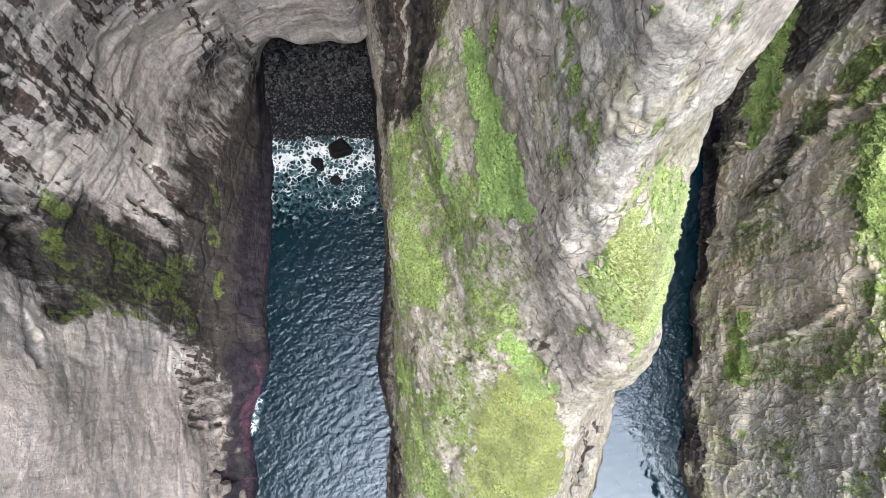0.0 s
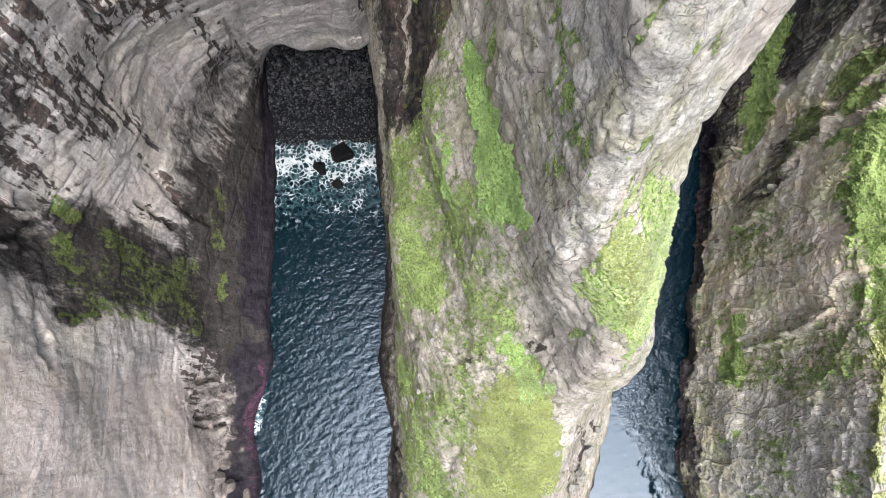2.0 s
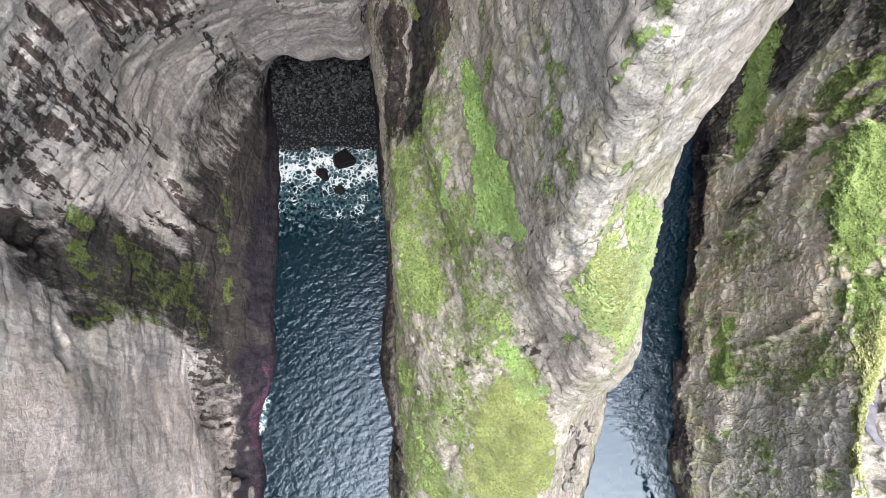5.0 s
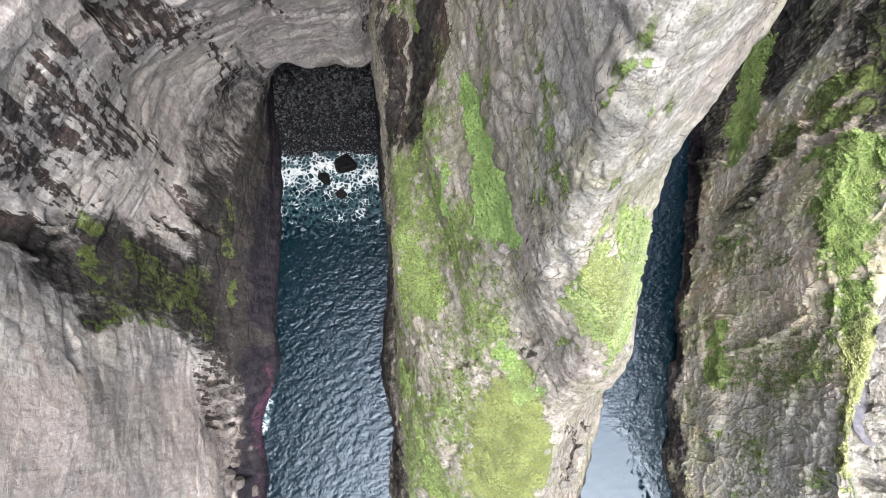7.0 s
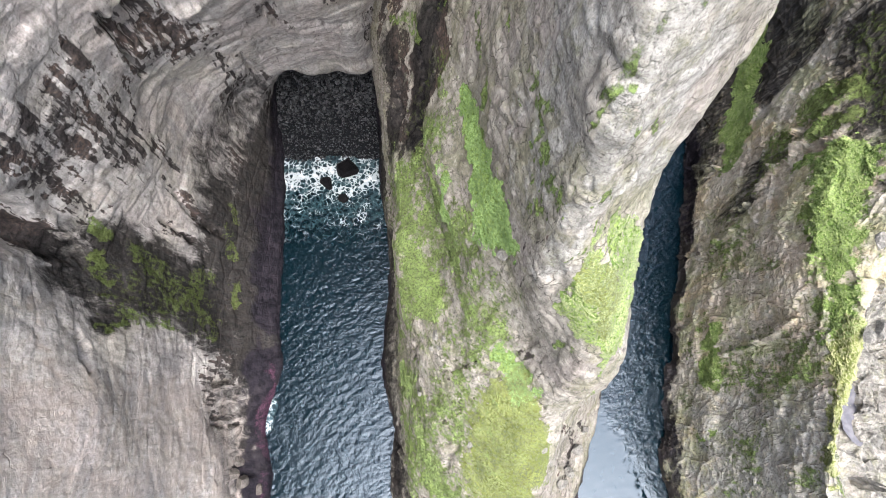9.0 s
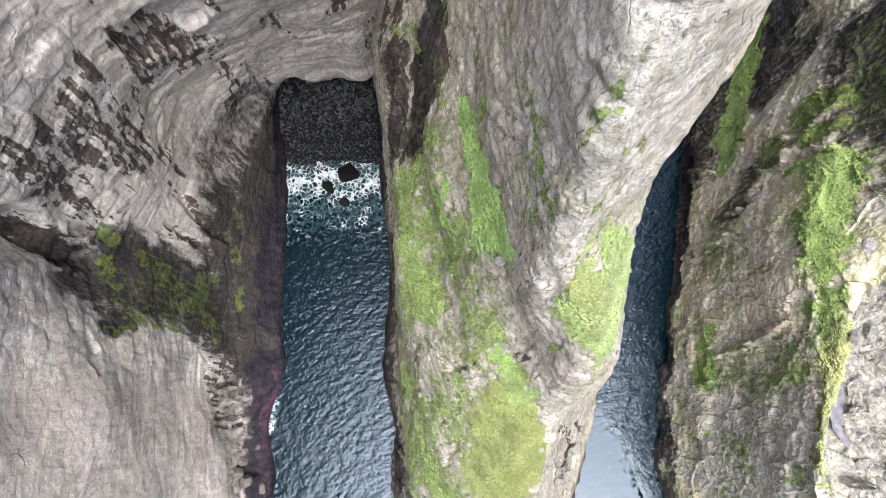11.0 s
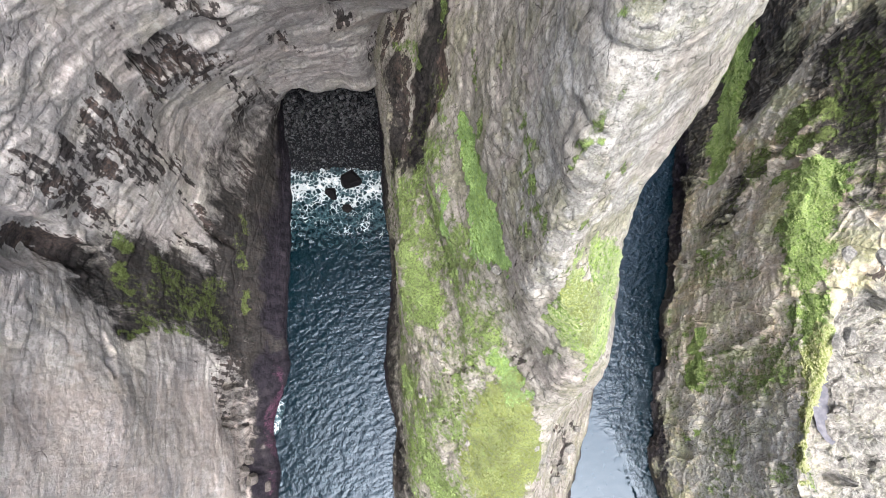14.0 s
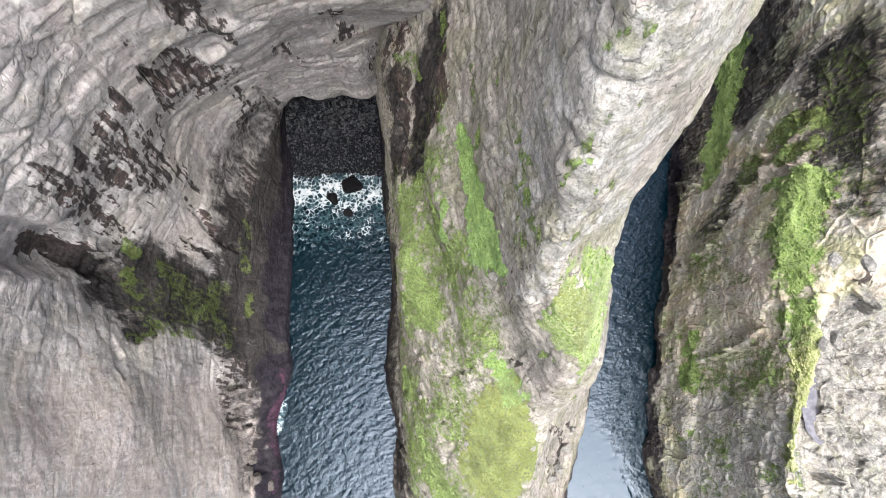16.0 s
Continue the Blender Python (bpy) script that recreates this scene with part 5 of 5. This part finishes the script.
paint(stack_m, "damp_shade", stack_r, ((27, -6, 32), (31, -14, 12), 3.5, 4.0), much=0.22)

# what grows on, stains and darkens the east cliff: ragged patches round a line, with a radius at each end
GRASS_LEDGE = (
    ((92.3, 112.5, 25.6), (90.3, 104.4, 22.6), 2.1, 2.5),
    ((90.2, 102.6, 22.3), (83.0, 79.7, 21.2), 2.5, 2.7),
    ((82.4, 77.6, 21.8), (78.5, 65.8, 21.5), 2.7, 2.0),
    ((67.4, 20.4, 22.1), (65.8, 7.3, 18.2), 1.8, 2.0),
    ((64.0, -2.8, 18.7), (63.9, -4.3, 18.4), 1.0, 1.0),
)
paint(east_m, "turf", east_r, *GRASS_LEDGE, much=1)
GRASS_CREST = (
    ((78.2, 52.2, 51.3), (81.0, 51.4, 59.5), 2.0, 1.7),
    ((79.0, 48.5, 61.5), (75.3, 37.5, 61.5), 4.4, 4.0),
    ((75.3, 36.5, 61.0), (73.6, 30.5, 59.6), 3.6, 2.6),
    ((79.3, 47.3, 62.8), (77.2, 38.1, 63.4), 1.4, 1.6),
    ((73.5, 28.6, 62.8), (74.5, 22.2, 60.1), 2.1, 1.8),
    ((73.8, 20.6, 55.9), (74.4, 15.6, 57.4), 2.4, 2.6),
)
paint(east_m, "turf", east_r, *GRASS_CREST, much=1)
paint(east_m, "moss", east_r,
      ((82.9, 65.4, 54.2), (83.5, 65.5, 61.8), 4.7, 3.2),
      ((79.8, 60.0, 53.3), (82.0, 58.0, 59.9), 2.4, 2.3), much=0.85)
paint(east_m, "moss", east_r,
      ((84.6, 70.8, 62.6), (82.2, 63.3, 63.1), 1.5, 1.5),
      ((72.6, 29.8, 47.7), (70.6, 31.3, 41.7), 2.3, 2.4),
      ((68.1, -11.3, 34.0), (69.6, -9.9, 36.5), 1.6, 1.3),
      ((74.7, 27.8, 65.9), (76.5, 33.5, 70.0), 2.2, 1.6), much=0.6)
paint(east_m, "moss", east_r,
      ((70.9, 34.7, 27.1), (71.3, 36.3, 33.0), 2.3, 2.2),
      ((69.2, 27.2, 18.1), (67.1, 21.5, 13.6), 1.9, 1.9), much=0.55)
paint(east_m, "moss", east_r,
      ((73.4, 48.0, 25.5), (71.9, 38.6, 35.7), 3.1, 2.6),
      ((67.8, 29.3, 6.0), (65.7, 15.4, 11.5), 2.0, 1.9),
      ((89.5, 78.5, 64.3), (81.8, 40.2, 73.8), 5.1, 4.3), much=0.5)
paint(east_m, "moss", east_r,
      ((67.8, 6.8, 28.6), (71.2, 11.8, 34.6), 2.8, 2.7),
      ((64.1, 6.2, 8.7), (63.0, -5.8, 15.7), 2.4, 2.3), much=0.45)
paint(east_m, "red", east_r,
      ((72.1, 22.7, 43.9), (71.8, 16.9, 47.6), 2.9, 2.3),
      ((71.3, 12.9, 50.7), (71.5, 4.7, 48.9), 1.2, 1.2),
      ((72.3, 4.6, 50.6), (69.8, -9.9, 51.6), 1.4, 1.1),
      ((82.8, 60.4, 63.2), (84.6, 60.0, 71.1), 3.1, 3.5), much=0.6)
paint(east_m, "red", east_r,
      ((72.7, 40.2, 40.3), (73.9, 43.8, 47.0), 2.8, 2.0), much=0.5)
paint(east_m, "pale", east_r,
      ((60.2, -12.2, 5.1), (63.2, -17.3, 11.8), 3.2, 3.0),
      ((68.0, 28.0, 13.6), (69.5, 30.7, 16.5), 1.9, 1.6),
      ((65.7, 15.4, 11.5), (63.2, 0.0, 17.0), 2.2, 2.1),
      ((64.3, -8.2, 22.5), (67.8, -10.0, 34.9), 3.6, 3.3), much=0.5)
paint(east_m, "pale", east_r,
      ((66.0, -15.8, 25.7), (70.3, -14.4, 38.6), 3.4, 2.5), much=0.55)
paint(east_m, "stain_shade", east_r,
      ((70.0, 42.9, 13.0), (72.6, 41.5, 25.4), 1.3, 0.9),
      ((77.3, 60.8, 31.1), (80.6, 64.7, 40.6), 0.9, 0.9),
      ((79.9, 61.6, 43.6), (80.9, 60.1, 55.9), 1.0, 0.9),
      ((77.2, 10.6, 62.1), (75.3, 4.3, 58.9), 1.1, 1.1),
      ((76.9, 12.2, 62.1), (75.7, 0.0, 58.6), 0.8, 1.0), much=0.8)
paint(east_m, "stain_shade", east_r,
      ((76.9, 79.3, 2.2), (71.7, 49.3, 4.1), 1.9, 1.8), much=0.6)
paint(east_m, "pale", east_r,
      ((61.7, -3.0, 8.1), (61.7, -11.8, 9.5), 2.5, 2.5), much=0.6)
paint(east_m, "pale", east_r,
      ((70.4, 11.9, 33.6), (68.9, 0.0, 38.4), 3.5, 3.3), much=0.45)
SWARD_EAST = (
    ((74.7, 15.4, 60.5), (73.3, 6.7, 57.5), 2.1, 1.8),
    ((73.3, 6.7, 57.5), (69.0, -10.6, 56.5), 1.8, 1.7),
    ((75.7, 15.1, 61.4), (74.5, 10.8, 59.4), 1.3, 1.4),
)
paint(east_m, "sward", east_r, *SWARD_EAST, much=1.1)
paint(east_m, "damp_shade", east_r,
      ((92.7, 110.1, 31.3), (87.1, 88.6, 22.4), 9.3, 8.6),
      ((90.4, 81.8, 63.9), (83.6, 54.5, 69.3), 5.2, 5.2), much=0.7)
paint(east_m, "damp_shade", east_r,
      ((82.8, 95.5, 10.8), (76.0, 71.3, 6.6), 5.5, 5.4),
      ((86.5, 64.4, 74.6), (82.5, 42.1, 74.9), 4.0, 3.8), much=0.6)
paint(east_m, "damp_shade", east_r,
      ((90.1, 89.3, 44.3), (87.4, 82.3, 33.1), 5.3, 4.8), much=0.5)
paint(east_m, "damp_shade", east_r,
      ((77.8, 58.9, 35.6), (73.9, 50.3, 28.4), 4.5, 4.6), much=0.4)
paint(east_m, "stain_shade", east_r,
      ((81.6, 26.1, 68.1), (95.1, 24.8, 46.5), 0.9, 0.8), much=0.75)
paint(east_m, "red", east_r,
      ((85.5, 70.1, 65.8), (80.6, 44.0, 70.4), 2.5, 2.2), much=0.7)

paint(east_m, "pale", east_r,
      ((65.5, -14, 15), (67.2, -12, 42), 5.5, 5.5),
      ((65, -4, 18), (68.5, -3, 31), 3.2, 3.2), much=0.85)
east_m["pale"] = np.maximum(east_m["pale"], 0.75 * (1 - step01(east_s[..., 1] + 6 * fbm(east_s / 9, 3, 91), -4, 24)) * step01(east_s[..., 2], 8, 20))
shelf = step01(east_s[..., 0] + 3 * fbm(east_s / 5, 3, 90), 79, 86) * (1 - step01(east_s[..., 1], 22, 34))
east_m["damp_shade"] = np.maximum(east_m["damp_shade"], 0.24 * shelf)
east_m["pale"] = np.maximum(east_m["pale"], 0.9 * step01(east_s[..., 0] + 3 * fbm(east_s / 5, 3, 90), 79, 86) * (1 - step01(east_s[..., 1], 22, 34)))
tagged(sheet_mesh("cliff_west", west_s, WEST, west_m), "tall pinkish grey bedded sea cliff with dark joints and a black wave-washed foot", "cliff", kind="structure")
tagged(sheet_mesh("sea_stack", stack_s, STACK, stack_m), "steep rocky fin with mossy slopes and a pale lichened ridge", "sea stack", kind="structure")
tagged(sheet_mesh("cliff_east", east_s, EAST, east_m, False), "dark layered sea cliff with grassy ledges and a pale shelf behind its crest", "cliff", kind="structure")

# ---- the sea: one sheet out to the horizon, finer in the two channels ----
def stretched(stops, far):
    """Grid lines along one axis: (from, to, step) stretches, then widening steps out to the horizon."""
    mid = np.unique(np.concatenate([np.arange(a, b, c) for a, b, c in stops]))
    out = np.geomspace(1, far, 40)
    return np.concatenate([mid[0] - out[::-1] * 0.5, mid, mid[-1] + out * 0.5])


gx, gy = np.meshgrid(stretched(((-53, -11, 0.26), (-11, 28, 2.0), (28, 80, 0.29)), 9000), stretched(((-40, 84, 0.27), (84, 110, 0.9)), 9000))
sea_s = np.stack([gx, gy, np.zeros_like(gx)], -1)
near_sea = (1 - step01(np.abs(gx - 30), 90, 130)) * (1 - step01(np.abs(gy - 25), 85, 120))
turn = np.stack([gx * 0.93 + gy * 0.36, gy * 0.93 - gx * 0.36, np.zeros_like(gx)], -1)
swell = 0.10 * fbm(turn * np.array([0.42, 0.85, 1]), 3, 200, 0.6) + 0.03 * (1 - 2 * np.abs(fbm(turn * np.array([0.6, 1.2, 1]), 2, 210)))
sea_s[..., 2] = near_sea * swell
in_cove = step01(gx, -56, -50) * (1 - step01(gx, -20, -14))
foam_m = in_cove * step01(gy, 44, 64) * (1 - step01(gy, 80, 84)) * 0.27
foam_m = np.maximum(foam_m, in_cove * step01(gy, 64, 69) * (1 - step01(gy, 75, 80)) * 0.60)
foam_m = np.maximum(foam_m, 0.45 * patch(sea_s, (-48, -3, 0), (-47.3, 3, 0), 1.4))
shallow_m = in_cove * step01(gy, 68, 78)
lee = ((gx - 44.4) * -23 + (gy - 3) * -12.6) / 26.2      # the lee of the stack, where the east channel widens
calm_m = step01(lee + 2.0 * fbm(sea_s / 6, 3, 220), -5.0, 5.0) * step01(gx, 20, 30)
sea_s[..., 2] *= 1 - 0.8 * calm_m
sea = sheet_mesh("sea", sea_s, SEA, {"foam": foam_m, "shallow": shallow_m, "calm": calm_m})
tagged(sea, "dark teal rippled sea water with lacy white foam at the beach", "water", kind="structure")

# ---- the beach at the head of the cove ----
bx, by = np.meshgrid(np.arange(-56, -10, 0.5), np.arange(70, 128, 0.5))
bz = np.interp(by, [70, 76, 80, 92, 102, 128], [-2.0, -0.6, 0.6, 5.0, 8.5, 11.0])
beach_s = np.stack([bx, by, bz], -1)
beach_s[..., 2] += 0.5 * fbm(beach_s / 5, 3, 300) + 0.15 * fbm(beach_s / 1.2, 2, 301)
tagged(sheet_mesh("beach", beach_s, BED), "steep dark beach of wet gravel at the head of the cove", "beach", kind="structure")


def rock_shape(seed, lumps=0.3, cuts=1):
    bm = bmesh.new()
    bmesh.ops.create_icosphere(bm, subdivisions=cuts, radius=1)
    rnd = random.Random(seed)
    off = Vector((rnd.random() * 50, rnd.random() * 50, rnd.random() * 50))
    for v in bm.verts:
        v.co *= 1 + lumps * noise.noise(v.co * 1.3 + off) + 0.5 * lumps * noise.noise(v.co * 3 + off)
    return bm


def scatter(name, shapes, places, material):
    """Many small copies of a few shapes in one mesh. places: (x, y, z, sx, sy, sz, turn, which)."""
    verts, faces, base = [], [], 0
    for which, (vs, fs) in enumerate(shapes):
        sel = places[places[:, 7].astype(int) == which]
        if not len(sel):
            continue
        c, s = np.cos(sel[:, 6])[:, None], np.sin(sel[:, 6])[:, None]
        x, y, z = (vs[None, :, k] * sel[:, 3 + k, None] for k in range(3))
        v = np.stack([x * c - y * s + sel[:, 0, None], x * s + y * c + sel[:, 1, None], z + sel[:, 2, None]], -1)
        f = fs[None] + (np.arange(len(sel)) * len(vs))[:, None, None] + base
        verts.append(v.reshape(-1, 3)), faces.append(f.reshape(-1, 3))
        base += len(sel) * len(vs)
    v, f = np.concatenate(verts), np.concatenate(faces)
    me = bpy.data.meshes.new(name)
    me.vertices.add(len(v))
    me.vertices.foreach_set("co", v.reshape(-1).astype(np.float32))
    me.loops.add(f.size)
    me.loops.foreach_set("vertex_index", f.reshape(-1).astype(np.int32))
    me.polygons.add(len(f))
    me.polygons.foreach_set("loop_start", np.arange(0, f.size, 3, dtype=np.int32))
    me.update(calc_edges=True)
    me.materials.append(material)
    return new(name, me)


def arrays(bm):
    bmesh.ops.triangulate(bm, faces=bm.faces)
    bm.verts.index_update()
    out = np.array([v.co[:] for v in bm.verts]), np.array([[v.index for v in f.verts] for f in bm.faces])
    bm.free()
    return out


rng = np.random.default_rng(7)
PEBBLES = [arrays(rock_shape(k)) for k in range(6)]
n = 9000
px, py = rng.uniform(-54, -14, n), 77 + 45 * rng.random(n) ** 0.9
size = 0.16 + 0.5 * rng.random(n) ** 3 * (0.5 + 0.8 * step01(py, 84, 100))
ix, iy = np.clip(((px + 56) / 0.5).astype(int), 0, bx.shape[1] - 1), np.clip(((py - 70) / 0.5).astype(int), 0, bx.shape[0] - 1)
places = np.stack([px, py, beach_s[iy, ix, 2] + size * 0.15, size * rng.uniform(0.8, 1.5, n), size * rng.uniform(0.7, 1.1, n), size * rng.uniform(0.5, 0.8, n), rng.uniform(0, 6.28, n), rng.integers(0, 6, n)], -1)
tagged(scatter("shingle", PEBBLES, places, SHINGLE), "wet dark grey cobbles covering the beach of the cove", "pebbles", kind="stuff")


def broken_rock(seed, faces=11):
    """A block with flat broken faces, worn edges and a rough skin."""
    rnd = random.Random(seed)
    bm = bmesh.new()
    bmesh.ops.create_icosphere(bm, subdivisions=4, radius=1.25)
    cuts = []
    for k in range(faces):
        n = Vector((rnd.gauss(0, 1), rnd.gauss(0, 1), rnd.gauss(0, 1))).normalized()
        cuts.append((n, rnd.uniform(0.62, 0.98)))
    off = Vector((rnd.random() * 50, rnd.random() * 50, rnd.random() * 50))
    for v in bm.verts:
        for n, far in cuts:
            over = v.co.dot(n) - far
            if over > 0:
                v.co -= n * over * 0.96
        v.co *= 1 + 0.05 * noise.noise(v.co * 2.2 + off) + 0.04 * noise.noise(v.co * 6 + off)
    return bm


def boulder(name, x, y, z, sx, sy, sz, turn, material, label, seed, group=""):
    me = bpy.data.meshes.new(name)
    bm = broken_rock(seed)
    bm.to_mesh(me)
    bm.free()
    me.materials.append(material)
    ob = new(name, me)
    ob.matrix_world = pose(x, y, z, 0, 0, turn) @ Matrix.Diagonal((sx, sy, sz, 1))
    return tagged(ob, label, "rock", group)


boulder("reef_rock", -29.5, 74.5, 0.3, 3.0, 3.6, 1.6, 20, REEF, "low dark reddish rock awash among the foam", 3, "rocks awash")
boulder("reef_rock", -36.0, 69.5, -0.2, 1.8, 2.2, 1.1, 70, REEF, "small black rock breaking the foam", 4, "rocks awash")
boulder("reef_rock", -30.5, 64.5, -0.2, 2.2, 1.3, 1.0, 0, REEF, "small black rock breaking the foam", 5, "rocks awash")

# ---- loose boulders on ledges and shelf: x, y, z, radius ----
STACK_STONES = (
    (9.0, 22.3, 83.7, 0.8),
    (18.6, -5.8, 52.8, 0.5),
    (-1.2, 15.3, 51.3, 0.7),
    (0.4, 14.4, 52.9, 0.6),
    (-0.6, 12.8, 51.7, 0.5),
    (-1.9, 12.9, 49.9, 0.5),
    (5.5, -5.1, 44.7, 0.6),
    (-2.5, 3.7, 40.7, 0.5),
    (-4.8, 4.8, 37.5, 0.6),
    (30.4, -12.8, 17.3, 1.0),
    (32.6, -7.6, 16.7, 1.1),
    (28.1, -15.0, 20.2, 1.0),
    (34.9, -2.9, 16.3, 0.9),
)
EAST_STONES = (
    (75.4, 16.4, 59.8, 1.1),
    (75.9, 13.9, 61.7, 1.0),
    (78.0, 15.0, 62.2, 1.3),
    (112.4, 14.6, 20.1, 2.1),
    (106.5, 2.9, 20.7, 1.5),
    (114.6, 5.8, 18.6, 1.8),
    (104.7, -5.6, 18.6, 1.5),
    (110.3, -8.4, 18.1, 2.1),
    (98.9, -11.0, 21.3, 1.3),
    (104.2, -15.0, 20.7, 1.6),
    (110.1, 24.7, 32.4, 1.7),
    (76.1, 29.2, 69.2, 1.2),
    (80.7, 27.5, 71.4, 1.3),
)
WEST_STONES = (
    (-55.1, -14.3, 6.1, 1.9),
    (-52.5, -16.7, 3.6, 1.6),
    (-55.7, -17.0, 7.9, 1.4),
    (-53.7, -11.5, 4.1, 1.3),
    (-48.0, -18.4, 2.2, 1.0),
)

for k, (x, y, z, r) in enumerate(STACK_STONES):
    boulder("boulder", x, y, z + 0.2 * r, r * 1.2, r, r * 0.8, 37 * k, LOOSE, "pale weathered boulder lying on the slope of the stack", 20 + k, "boulders on the stack")
for k, (x, y, z, r) in enumerate(EAST_STONES):
    boulder("boulder", x, y, z + 0.1 * r, r * 1.3, r, r * 0.7, 53 * k, LOOSE, "large pale boulder on the rock shelf behind the crest", 50 + k, "boulders on the shelf")
for k, (x, y, z, r) in enumerate(WEST_STONES):
    boulder("boulder", x, y, z + 0.1 * r, r * 1.2, r, r * 0.7, 71 * k, LEDGE, "grey boulder on the wave-cut ledge at the cliff foot", 80 + k, "boulders on the ledge")


# ---- still pools in the hollows of the shelf ----
POOL = pool_material()


def rock_pool(x, y, z, half_x, half_y, turn, seed):
    """A shallow sheet of standing water with a wandering shore and a bed below it."""
    bm = bmesh.new()
    rim = []
    for k in range(48):
        a = 6.2832 * k / 48
        r = 1 + 0.28 * noise.noise(Vector((math.cos(a) * 1.4, math.sin(a) * 1.4, seed))) + 0.1 * noise.noise(Vector((math.cos(a) * 5, math.sin(a) * 5, seed)))
        rim.append((half_x * r * math.cos(a), half_y * r * math.sin(a)))
    top = [bm.verts.new((px_, py_, 0)) for px_, py_ in rim]
    bed = [bm.verts.new((px_ * 0.8, py_ * 0.8, -0.8)) for px_, py_ in rim]
    bm.faces.new(top), bm.faces.new(bed[::-1])
    for k in range(48):
        bm.faces.new((top[k], bed[k], bed[(k + 1) % 48], top[(k + 1) % 48]))
    bmesh.ops.recalc_face_normals(bm, faces=bm.faces)
    me = bpy.data.meshes.new("rock_pool")
    bm.to_mesh(me)
    bm.free()
    me.materials.append(POOL)
    ob = new("rock_pool", me)
    ob.matrix_world = pose(x, y, z, 0, 0, turn)
    return tagged(ob, "still grey rock pool in a hollow of the pale shelf", "rock pool", "pools on the shelf")


rock_pool(84.2, 3.0, 41.9, 3.0, 7.5, -6, 3.0)

# ---- grass: tufts strewn where the turf grows ----
def tuft(seed, blades=8, lean=1.0, tall=0.15):
    rnd = random.Random(seed)
    vs, fs = [], []
    for k in range(blades):
        a = 6.283 * k / blades + rnd.uniform(-0.4, 0.4)
        r, h = lean * rnd.uniform(0.5, 1.0), tall * rnd.uniform(0.5, 1.0)
        w = 0.4
        o = len(vs)
        vs += [(-w * math.sin(a), w * math.cos(a), -0.1), (w * math.sin(a), -w * math.cos(a), -0.1), (r * math.cos(a), r * math.sin(a), h)]
        fs += [(o, o + 1, o + 2)]
    return np.array(vs), np.array(fs)


TUFTS = [tuft(k) for k in range(8)]


def grow(name, s, mask, per_cell, size, material, label, seed, low=0.5):
    g = np.random.default_rng(seed)
    cover = np.clip(mask + 0.35 * fbm(s / 1.8, 3, seed), 0, 1.5)[:-1, :-1]
    area = np.linalg.norm(np.cross(s[1:, :-1] - s[:-1, :-1], s[:-1, 1:] - s[:-1, :-1]), axis=-1)
    count = g.poisson(np.where(cover > low, area * per_cell, 0))
    v, u = np.nonzero(count)
    rep = count[v, u]
    v, u = np.repeat(v, rep), np.repeat(u, rep)
    a, b = g.random(len(v))[:, None], g.random(len(v))[:, None]
    p = s[v, u] + a * (s[v + 1, u] - s[v, u]) + b * (s[v, u + 1] - s[v, u])
    k = size * (0.45 + 1.5 * g.random(len(v)) ** 2)
    places = np.column_stack([p, k, k, k * g.uniform(0.7, 1.2, len(v)), g.uniform(0, 6.28, len(v)), g.integers(0, 8, len(v))])
    return tagged(scatter(name, TUFTS, places, material), label, "grass", kind="stuff")


def spots_of(s, spots):
    m = np.zeros(s.shape[:2])
    for spot in spots:
        m = np.maximum(m, patch(s, *spot))
    return m


grow("grass", stack_s, spots_of(stack_r, GRASS_WEST), 24, 0.21, GRASS, "lush bright green grass on the west ledges of the stack", 501)
grow("grass", stack_s, spots_of(stack_r, GRASS_EAST), 20, 0.2, SHOULDER, "sunlit green grass on the steep shoulder of the stack", 502)
grow("grass", stack_s, spots_of(stack_r, GRASS_LOW), 24, 0.21, GRASS, "green grass in the gully above the sward", 507)
grow("sward", stack_s, 0.93 * stack_m["sward"], 22, 0.2, CAMPION, "yellow-green cushioned sward on the low end of the stack", 503)
grow("grass", east_s, spots_of(east_r, GRASS_LEDGE), 24, 0.21, LEDGE_GRASS, "narrow strips of green grass on ledges of the dark cliff", 504)
grow("grass", east_s, spots_of(east_r, GRASS_CREST), 24, 0.21, LEDGE_GRASS, "bright green grass along the crest of the dark cliff", 505)
grow("sward", east_s, east_m["sward"], 24, 0.21, PRIMROSE, "pale yellow-green sward along the crest above the shelf", 508)
grow("moss", stack_s, np.clip(stack_m["moss"] - 0.25 * (fbm(stack_s / 3, 3, 77) < 0), 0, 1), 9, 0.2, MOSS, "olive green moss cushions between bare rock ribs", 506, 0.62)
